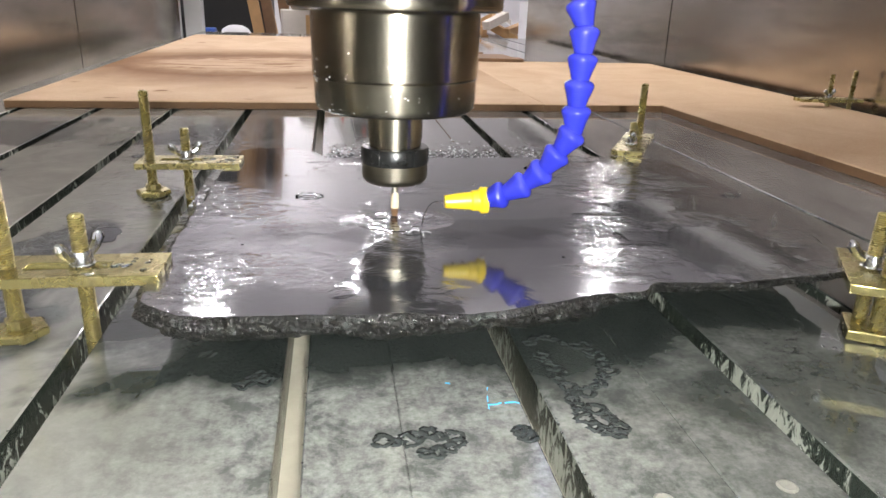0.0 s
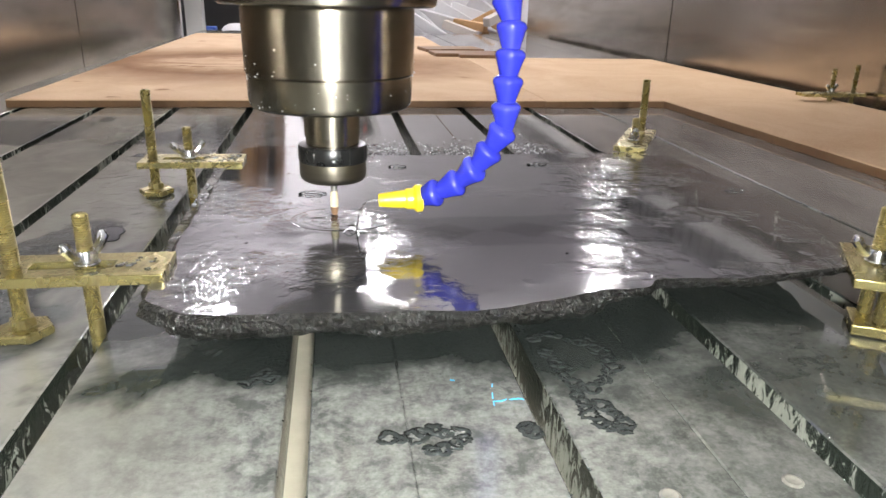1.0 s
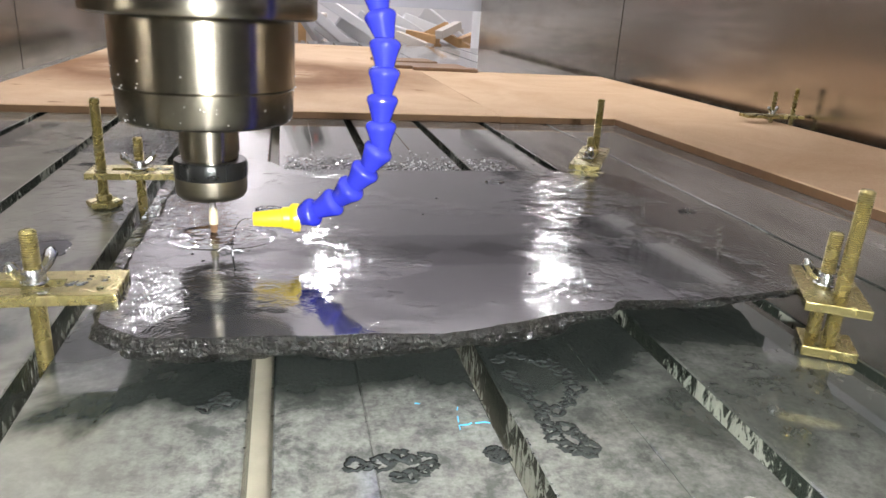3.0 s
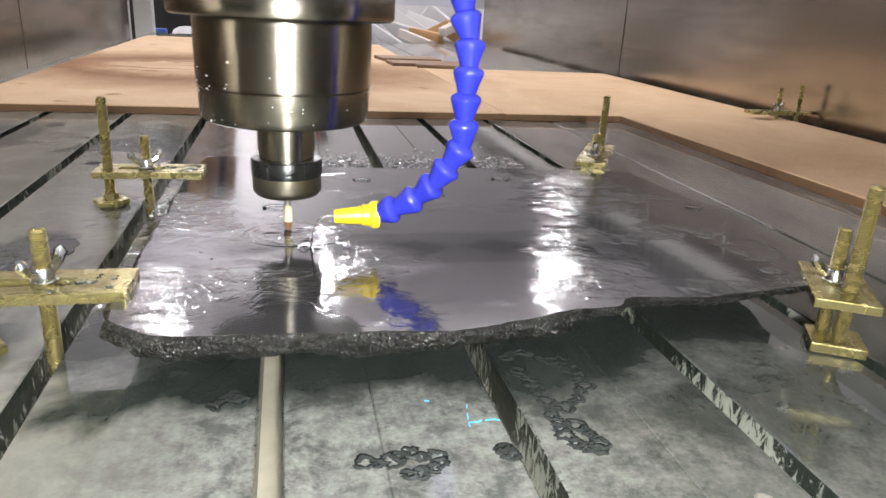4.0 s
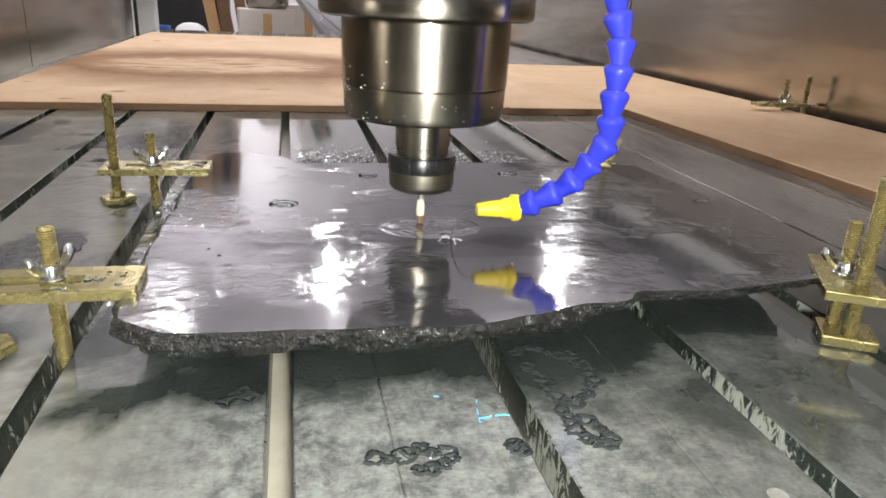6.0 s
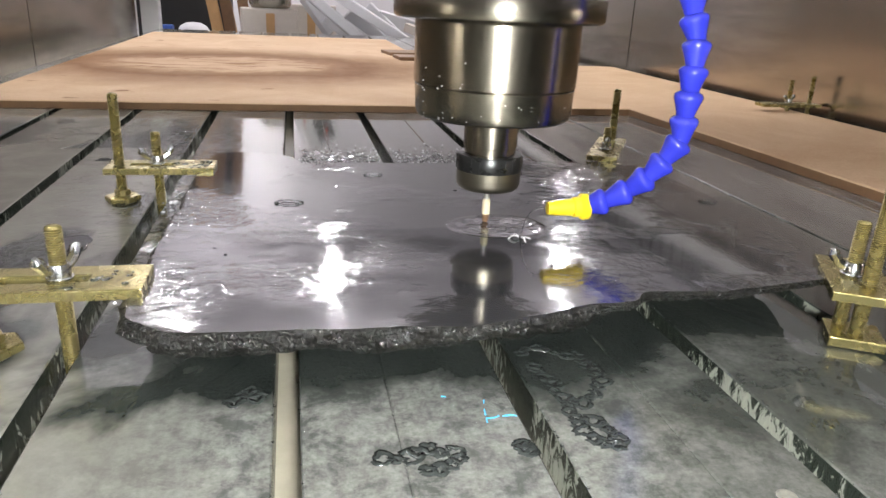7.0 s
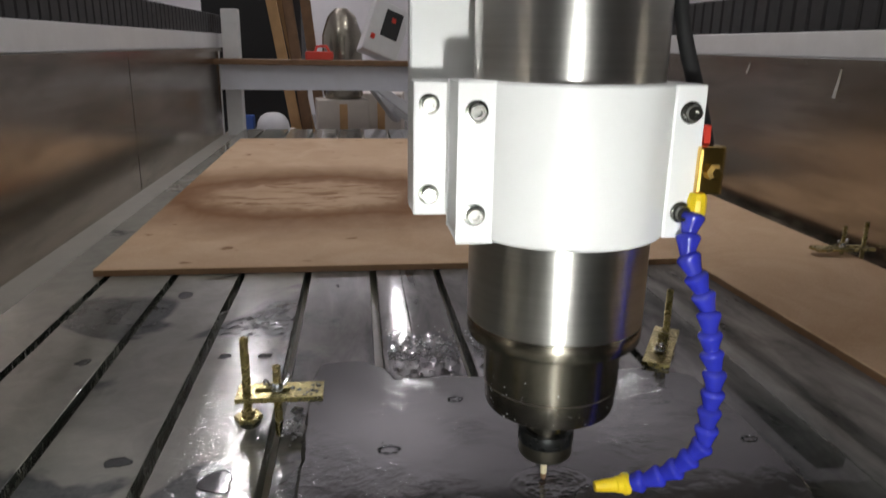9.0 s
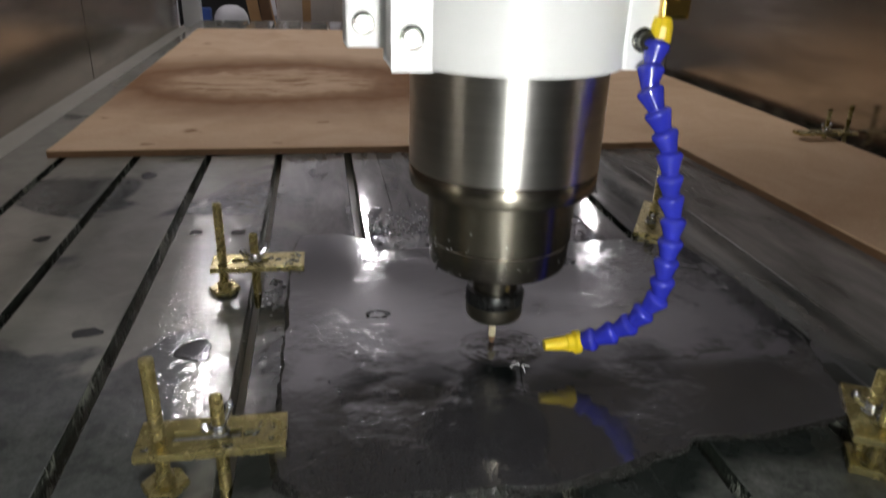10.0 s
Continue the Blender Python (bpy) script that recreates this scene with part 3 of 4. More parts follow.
def build_slab():
    n = 1300
    line = []
    run = [0.0]
    for a, b in zip(SLAB_KEYS, SLAB_KEYS[1:]):
        run.append(run[-1] + math.hypot(b[0] - a[0], b[1] - a[1]))
    j = 0
    for i in range(n):
        want = run[-1] * i / n
        while run[j + 1] < want:
            j += 1
        f = (want - run[j]) / (run[j + 1] - run[j])
        a, b = SLAB_KEYS[j], SLAB_KEYS[j + 1]
        p = Vector((a[0] + (b[0] - a[0]) * f, a[1] + (b[1] - a[1]) * f, 0))
        d = Vector((b[0] - a[0], b[1] - a[1], 0)).normalized()
        line.append((p, Vector((d.y, -d.x, 0))))
    # soften the corners of the outline, then roughen it
    for _ in range(9):
        line = [((line[i - 1][0] + line[i][0] * 2 + line[(i + 1) % n][0]) / 4, (line[i - 1][1] + line[i][1] + line[(i + 1) % n][1]).normalized()) for i in range(n)]
    slab = thing("stone_slab", "dark grey stone slab with a broken front edge, wet and shining", "stone slab")
    bm = bmesh.new()
    levels = ((0.0, 0.0, 0.15), (0.0010, -0.0006, 0.4), (0.0018, -0.0018, 0.8), (0.0022, -0.0030, 1.0), (0.0024, -0.0043, 1.0), (0.0022, -0.0056, 1.0), (0.0018, -0.0069, 1.0), (0.0012, -0.0082, 1.0), (0.0, -0.0096, 1.0), (-0.002, -0.0112, 1.0), (-0.005, -0.0128, 1.0), (-0.016, -0.0150, 1.0))
    rings = []
    for out, dz, rough in levels:
        ring = []
        for p, o in line:
            thin = 1.0 if p.y > 0.40 or p.x < 0.14 else max(0.45, 1.0 - (p.x - 0.12) / 0.06)
            q = Vector((p.x * 26, p.y * 26, dz * 60))
            w = noise.fractal(q, 1.0, 2.0, 3) * 0.0022 + noise.noise(q * 7) * 0.0018 * rough
            depth = dz * thin * (1 + 0.35 * noise.noise(Vector((p.x * 40, p.y * 40, 3.1)))) if dz else 0
            chip = (noise.noise(Vector((p.x * 230, p.y * 230, dz * 260))) * 0.0013 + noise.noise(Vector((p.x * 620, p.y * 620, dz * 620))) * 0.0010) * rough
            w += chip
            zz = slab_z(p.y) + depth + (noise.noise(q * 9 + Vector((7, 0, 0))) * 0.0009 * rough if dz else 0)
            e = p + o * (out * thin + w)
            ring.append(bm.verts.new((e.x, e.y, max(0.003, zz))))
        rings.append(ring)
    mid = Vector((0.125, 0.50, 0))
    for f, z in ((0.70, 0.008), (0.55, 0.0006)):
        rings.append([bm.verts.new((mid.x + (p.x - mid.x) * f, mid.y + (p.y - mid.y) * f, z)) for p, o in line])
    for a, b in zip(rings, rings[1:]):
        for i in range(n):
            k = (i + 1) % n
            bm.faces.new((a[i], b[i], b[k], a[k])).material_index = 1
    bm.faces.new(rings[-1]).material_index = 1
    top = bm.faces.new(rings[0][::-1])
    top.material_index = 0
    bmesh.ops.triangulate(bm, faces=[top])
    bmesh.ops.recalc_face_normals(bm, faces=bm.faces[:])
    part("slab_body", bm, [STONE, EDGE], slab)
    return slab


# ---- clamps ----
def threaded_rod(z0, z1, r=0.0038):
    prof, z = [(r * 0.8, z0)], z0
    while z < z1 - 0.0012:
        prof += [(r * 0.80, z + 0.0002), (r, z + 0.0006)]
        z += 0.0011
    prof += [(r * 0.86, z1 - 0.0006), (r * 0.6, z1)]
    return turned(prof, 14)


def slotted_plate(length, width, t, slot0, slot1, sw=0.0085):
    """A flat bar from x = 0 to length with a long slot through it."""
    bm = bmesh.new()
    w = width / 2
    outer = ((0, -w), (length, -w), (length, w), (0, w))
    inner = ((slot0, -sw / 2), (slot1, -sw / 2), (slot1, sw / 2), (slot0, sw / 2))
    low_o, low_i, top_o, top_i = [[bm.verts.new((x, y, z)) for x, y in loop] for z in (0, t) for loop in (outer, inner)]
    for i in range(4):
        k = (i + 1) % 4
        bm.faces.new((top_o[i], top_o[k], top_i[k], top_i[i]))
        bm.faces.new((low_o[k], low_o[i], low_i[i], low_i[k]))
        bm.faces.new((low_o[i], low_o[k], top_o[k], top_o[i]))
        bm.faces.new((low_i[k], low_i[i], top_i[i], top_i[k]))
    bmesh.ops.recalc_face_normals(bm, faces=bm.faces[:])
    sharp = [e for e in bm.edges if e.calc_face_angle(0) > 1]
    bmesh.ops.bevel(bm, geom=sharp, offset=0.0006, segments=2, affect="EDGES", profile=0.6)
    return bm


def wing_nut():
    bm = turned([(0.0055, 0), (0.006, 0.001), (0.0056, 0.0015)], 16)
    turned([(0.0052, 0.0015), (0.005, 0.005), (0.0042, 0.0072)], 16, bm=bm)
    for s in (-1, 1):
        tube([(s * 0.004, 0, 0.004), (s * 0.0085, 0, 0.0072), (s * 0.0115, 0, 0.0115), (s * 0.0122, 0, 0.0135)], [0.0022, 0.0026, 0.0030, 0.0012], 8, bm=bm)
    return bm


def clamp(x, y, ang, z_plate, length, stud, jack, stud_top, jack_top, foot="disc", width=0.031, tilt=0.0, wing=40, base=0.0, aside=0.0, label=""):
    """Strap clamp: the plate starts at (x, y) on the work and runs back along ang; a stud in the slot, a jack screw on a foot."""
    ob = thing("strap_clamp", label, "clamp", x, y, 0, ang, "clamps on the bed")
    p = part("clamp_plate", slotted_plate(length, width, 0.005, stud - 0.012, max(jack - 0.008, stud + 0.008)), BRASS, ob)
    p.matrix_basis = pose(0, 0, z_plate, 0, tilt, 0)
    s = part("stud", threaded_rod(base - 0.018 if base == 0 else base, stud_top), BRASS, ob, smooth=40)
    s.location = (stud, -aside / 2, 0)
    w = part("wing_nut", wing_nut(), ZINC, ob, "bright zinc wing nut", smooth=40)
    w.matrix_basis = pose(stud, -aside / 2, z_plate + 0.0052 + stud * math.sin(radians(-tilt)), 0, 0, wing)
    r = part("jack_screw", threaded_rod(base + 0.002, jack_top, 0.0040), BRASS, ob, smooth=40)
    r.location = (jack, aside, 0)
    if foot == "disc":
        f = part("foot", turned([(0.0125, base + 0.0004), (0.0135, base + 0.0012), (0.0135, base + 0.004), (0.0125, base + 0.0048)], 6), BRASS, ob)
        f2 = part("lock_nut", turned([(0.0055, base + 0.0049), (0.006, base + 0.0055), (0.006, base + 0.009), (0.0055, base + 0.0096)], 6), BRASS, ob)
        f.location = f2.location = (jack, 0, 0)
    elif foot == "bar":
        f = part("foot", box(jack - 0.016, -0.010, base + 0.0005, jack + 0.009, 0.017, base + 0.0062, 0.0009, 2), BRASS, ob)
    return ob


def build_clamps():
    clamp(-0.056, 0.632, 180, 0.0245, 0.080, 0.043, 0.071, 0.055, 0.084, tilt=0, wing=30, label="brass-coloured strap clamp with wing nut holding the slab back")
    clamp(-0.062, 0.381, 180, 0.0305, 0.081, 0.037, 0.070, 0.061, 0.087, tilt=0, wing=62, label="brass-coloured strap clamp with wing nut on the slab corner")
    clamp(0.283, 0.655, 60, 0.0255, 0.105, 0.035, 0.093, 0.052, 0.082, width=0.028, wing=10, label="brass-coloured strap clamp near the board corner")
    clamp(0.309, 0.378, 240, 0.0290, 0.060, 0.030, 0.0415, 0.064, 0.090, foot="bar", width=0.031, wing=100, aside=0.004, label="tall brass-coloured strap clamp on a flat foot at the slab edge")
    clamp(0.745, 1.082, 0, 0.0185, 0.105, 0.052, 0.091, 0.061, 0.067, foot="none", base=-0.012, width=0.026, wing=20, label="dull strap clamp pressing the board beside the wall")


# ---- the spindle with its hose ----
HOSE = [(0.0468, 0.0528), (0.0555, 0.0555), (0.067, 0.0615), (0.077, 0.071), (0.086, 0.082), (0.0925, 0.0945), (0.0975, 0.109), (0.0988, 0.132), (0.0938, 0.156), (0.087, 0.187), (0.0745, 0.211), (0.0705, 0.2235), (0.0735, 0.246)]
TIP_Z = 0.0292
SPINDLE_Y = 0.470


def build_spindle():
    sp = thing("milling_spindle", "steel milling spindle in a white clamp, with blue coolant hose", "spindle", 0.0555, SPINDLE_Y, 0)
    cutter = part("cutter", turned([(0.0024, TIP_Z + 0.0058), (0.0026, TIP_Z + 0.008), (0.0024, TIP_Z + 0.0145), (0.0019, TIP_Z + 0.0155)], 16), CERAMIC, sp, "cream worn cutter", smooth=40)
    part("cutter_tip", turned([(0.0008, TIP_Z), (0.0020, TIP_Z + 0.0015), (0.0024, TIP_Z + 0.0060)], 16), DARKWOOD, cutter, "brown stained cutting tip", smooth=40)
    part("cutter_shank", turned([(0.0019, TIP_Z + 0.0150), (0.0019, 0.0600)], 16), STEEL, sp, smooth=40)
    nut = part("collet_nut", turned([(0.0150, 0.0520), (0.0178, 0.0527), (0.0194, 0.0545), (0.0198, 0.0565), (0.0198, 0.0642)], 40), NUT_BROWN, sp, "worn brown collet nut", smooth=40)
    bm = turned([(0.0198, 0.0642), (0.0200, 0.0647), (0.0200, 0.0732), (0.0195, 0.0740)], 40)
    for i in range(6):
        g = box(-0.0028, 0.0193, 0.0646, 0.0028, 0.0203, 0.0734, 0.0004)
        g.transform(Matrix.Rotation(2 * math.pi * (i + 0.35) / 6, 4, "Z"))
        joined(bm, g)
    part("nut_ring", bm, NUT, nut, "black ring with wrench grooves", smooth=40)
    part("spindle_shaft", turned([(0.0157, 0.0735), (0.0157, 0.0785), (0.0163, 0.0789), (0.0163, 0.0985)], 40), STEEL_DARK, sp, smooth=40)
    nose = part("spindle_nose", turned([(0.038, 0.0962), (0.0440, 0.0966), (0.0458, 0.0980), (0.0466, 0.1010), (0.0472, 0.1146), (0.0466, 0.1153)], 72), STEEL_DARK, sp, "dark polished lower nose ring", smooth=35)
    part("nose_collar", turned([(0.0468, 0.1153), (0.0478, 0.1161), (0.0481, 0.1500), (0.0474, 0.1510)], 72), STEEL_DARK, nose, smooth=35)
    part("body_ring", turned([(0.0480, 0.1510), (0.0585, 0.1514), (0.0602, 0.1526), (0.0606, 0.1546), (0.0606, 0.1640), (0.0602, 0.1646)], 96), STEEL_DARK, sp, "dull dark ring at the foot of the body", smooth=35)
    part("spindle_body", turned([(0.0602, 0.1646), (0.0607, 0.1652), (0.0607, 0.47)], 96), STEEL, sp, "long brushed steel body", smooth=35)
    # white split clamp round the body
    half = bmesh.new()
    arc, rows = [], (0.228, 0.2295, 0.3225, 0.324)
    for i in range(33):
        a = math.pi + math.pi * i / 32
        arc.append((math.cos(a), math.sin(a)))
    rings = []
    for r0, z in ((0.0609, rows[0]), (0.0668, rows[0]), (0.0681, rows[1]), (0.0681, rows[2]), (0.0668, rows[3]), (0.0609, rows[3])):
        rings.append([half.verts.new((r0 * c, r0 * s, z)) for c, s in arc])
    for a, b in zip(rings, rings[1:]):
        for i in range(32):
            half.faces.new((a[i], a[i + 1], b[i + 1], b[i]))
    br = part("clamp_shell", half, WHITE, sp, "white painted split clamp", smooth=40)
    for s in (-1, 1):
        fl = part("clamp_flange", box(s * 0.055, -0.041, 0.2285, s * 0.0750, 0.006, 0.3235, 0.0015, 2), WHITE, sp)
        for z in (0.2455, 0.3070):
            b = part("bolt", bolt_mesh(), BOLT, fl, "bright socket-head bolt")
            b.matrix_basis = pose(s * 0.0655, -0.041, z, 90, 0, 0)
    back = part("rear_clamp", box(-0.0985, 0.012, 0.2330, -0.052, 0.042, 0.3215, 0.0015, 2), WHITE, sp)
    part("rear_clamp_side", box(0.052, 0.010, 0.2330, 0.070, 0.060, 0.3215, 0.0015, 2), WHITE, sp)
    for z in (0.2475, 0.3070):
        b = part("bolt", bolt_mesh(), BOLT, back, "bright socket-head bolt")
        b.matrix_basis = pose(-0.0880, 0.012, z, 90, 0, 0)
    part("mount_web", box(-0.0745, 0.006, 0.2250, -0.0705, 0.014, 0.3180, 0.001), WHITE, sp)
    part("mount_plate", box(-0.0985, 0.042, 0.2300, 0.050, 0.062, 0.62, 0.0015), WHITE, sp, "white upright mounting plate")
    # valve, fittings, jointed hose, nozzle
    hy = -0.043
    valve = part("coolant_valve", box(0.0725, hy - 0.002, 0.257, 0.0895, hy + 0.020, 0.287, 0.002, 2), GOLD, sp, "brass coolant valve block")
    part("valve_plug", turned([(0.0052, 0), (0.0052, 0.004), (0.003, 0.007)], 6, pose(0.0810, hy - 0.002, 0.272, 90, 0, 0)), GOLD, valve)
    part("valve_lever", box(0.0775, hy + 0.006, 0.287, 0.0825, hy + 0.020, 0.299, 0.001), RED, valve, "red lever")
    part("hose_fitting", turned([(0.0052, 0.243), (0.0062, 0.245), (0.0062, 0.2535), (0.005, 0.258)], 12, pose(0.0755, hy + 0.002, 0)), YELLOW, valve, "yellow plastic fitting")
    part("supply_hose", tube(spline([(0.084, hy + 0.014, 0.285), (0.080, hy + 0.025, 0.315), (0.071, hy + 0.043, 0.37), (0.068, hy + 0.06, 0.47)], 14), 0.005, 10), BLACK, sp, "black supply hose", smooth=60)
    pts = []
    for i, (x, z) in enumerate(HOSE):
        sag = 0.023 * math.sin(math.pi * i / (len(HOSE) - 1)) ** 1.2  # the bend bellies out towards the front
        pts.append((x - (0.14 if i < 6 else 0.38) * sag, hy - sag, z + 0.22 * sag - 0.001))
    pts = spline(pts, 18)
    kink = random.Random(23)
    pts = pts[:2] + [p + Vector((kink.uniform(-1, 1) * 0.0013, kink.uniform(-1, 1) * 0.001, 0)) for p in pts[2:-2]] + pts[-2:]
    for i, (a, b) in enumerate(zip(pts, pts[1:])):
        d = b - a
        L = d.length
        # narrow neck below, a flaring socket with a rounded lip above
        prof = [(0.0042, -0.10 * L), (0.0047, 0.02 * L), (0.0052, 0.16 * L), (0.0061, 0.40 * L), (0.0071, 0.62 * L), (0.0078, 0.76 * L), (0.0078, 0.85 * L), (0.0072, 0.94 * L), (0.0057, 1.02 * L), (0.0046, 1.05 * L)]
        m = Matrix.Translation(a) @ d.to_track_quat("Z", "Y").to_matrix().to_4x4()
        part("hose_joint", turned(prof, 16, m), BLUE, sp, "glossy blue ball-joint hose segment", smooth=50)
    m = Matrix.Translation((0.0470, hy, 0.0516)) @ Vector((-1, 0, -0.03)).to_track_quat("Z", "Y").to_matrix().to_4x4()
    part("nozzle", turned([(0.0060, -0.002), (0.0075, -0.0015), (0.0077, 0.0018), (0.0060, 0.0035), (0.0058, 0.0070), (0.0050, 0.0078), (0.0045, 0.0150), (0.0036, 0.0225), (0.0020, 0.0226)], 20, m), YELLOW, sp, "yellow tapered nozzle", smooth=35)
    for x, r in ((0.030, 0.0009), (0.036, 0.0012), (0.0475, 0.0011)):
        part("hanging_drop", turned([(0.0002, -1.6 * r), (0.8 * r, -1.1 * r), (r, -0.4 * r), (0.7 * r, 0.3 * r), (0.1 * r, 0.6 * r)], 10, pose(x, hy, 0.0470 if x < 0.04 else 0.0440)), WATER, sp, "clear drop under the nozzle", smooth=60)
    # thin jet of coolant that arcs down to the stone
    jet = [(0.0245, hy, 0.0508), (0.0215, hy + 0.002, 0.0505), (0.0175, hy + 0.004, 0.0485), (0.0145, hy + 0.006, 0.0430), (0.0130, hy + 0.007, 0.0365), (0.0122, hy + 0.008, 0.0302)]
    part("coolant_jet", tube(spline(jet, 24), [0.0004 + 0.00015 * math.sin(i * 1.7) for i in range(24)], 8), WATER, sp, "thin clear jet of coolant", smooth=60)
    # a small crown of water thrown up where the jet lands
    arcs = random.Random(41)
    for i in range(4):
        a, r, h = 2 * math.pi * (i + arcs.uniform(-0.4, 0.4)) / 4, arcs.uniform(0.004, 0.013), arcs.uniform(0.0008, 0.003)
        keys = [(0.0122 + r * f * math.cos(a), hy + 0.008 + 0.7 * r * f * math.sin(a), 0.0298 + 4 * h * f * (1 - f)) for f in (0.15, 0.4, 0.65, 0.9, 1.0)]
        part("splash", tube(spline(keys, 12), [0.00012 + 0.00035 * abs(math.sin(k * 1.3 + i)) for k in range(12)], 7), FROTH_GLINT, sp, "thin white thread of splashed water", smooth=60)
    # ripples where jet and cutter meet the film of water
    bm = bmesh.new()
    rings, n = [], 64
    for i in range(26):
        r = 0.0022 + 0.030 * i / 25
        ring = []
        for k in range(n):
            a = 2 * math.pi * k / n
            x, y = r * math.cos(a) + 0.005, r * math.sin(a) * 0.8 - 0.008
            fade = math.sin(math.pi * i / 25) ** 0.7
            h = fade * (0.00004 * math.sin(i * 1.25 + 1.5 * noise.noise(Vector((x * 90, y * 90, 0)))) + 0.0011 * abs(noise.noise(Vector((x * 200, y * 240, 2)))))
            ring.append(bm.verts.new((x, y, slab_z(SPINDLE_Y + y) + 0.0004 * fade + h - (0.0002 if i in (0, 25) else 0))))
        rings.append(ring)
    for a, b in zip(rings, rings[1:]):
        for k in range(n):
            bm.faces.new((a[k], b[k], b[(k + 1) % n], a[(k + 1) % n]))
    bmesh.ops.recalc_face_normals(bm, faces=bm.faces[:])
    part("ripple", bm, STONE, sp, "ripples of water round the cutter", smooth=80)
    rnd = random.Random(11)
    bm = bmesh.new()
    for _ in range(45):
        a, z = rnd.uniform(math.pi, 2 * math.pi), 0.0985 + abs(rnd.gauss(0, 0.012))
        r = 0.0460 + (z - 0.0980) * 0.065 if z < 0.1155 else 0.0479
        g = bmesh.new()
        bmesh.ops.create_icosphere(g, subdivisions=1, radius=rnd.uniform(0.0003, 0.0006))
        g.transform(pose(r * math.cos(a), r * math.sin(a), z))
        joined(bm, g)
    part("water_drops", bm, FROTH_GLINT, nose, "drops of splashed water, sparkle painted pale", smooth=80)
    return sp


def bolt_mesh():
    bm = turned([(0.0068, -0.0005), (0.0068, 0.0008), (0.0055, 0.001)], 20)
    return turned([(0.0048, 0.001), (0.005, 0.0015), (0.005, 0.0052), (0.0044, 0.006), (0.0026, 0.006), (0.0024, 0.003)], 20, bm=bm)


# ---- gantry, far end and workshop ----
def build_gantry():
    g = thing("gantry_beam", "pale painted gantry beam across the machine", "gantry", kind="structure")
    part("beam", box(-0.75, 0.60, 0.402, 0.96, 0.74, 0.60, 0.020, 5), GANTRY, g, smooth=40)
    # unseen depth behind the beam, added to darken the slab's steep reflections
    part("unseen_rear_beam", box(-0.75, 0.742, 0.452, 0.96, 1.10, 0.64, 0.006, 2), GANTRY, g, smooth=40)


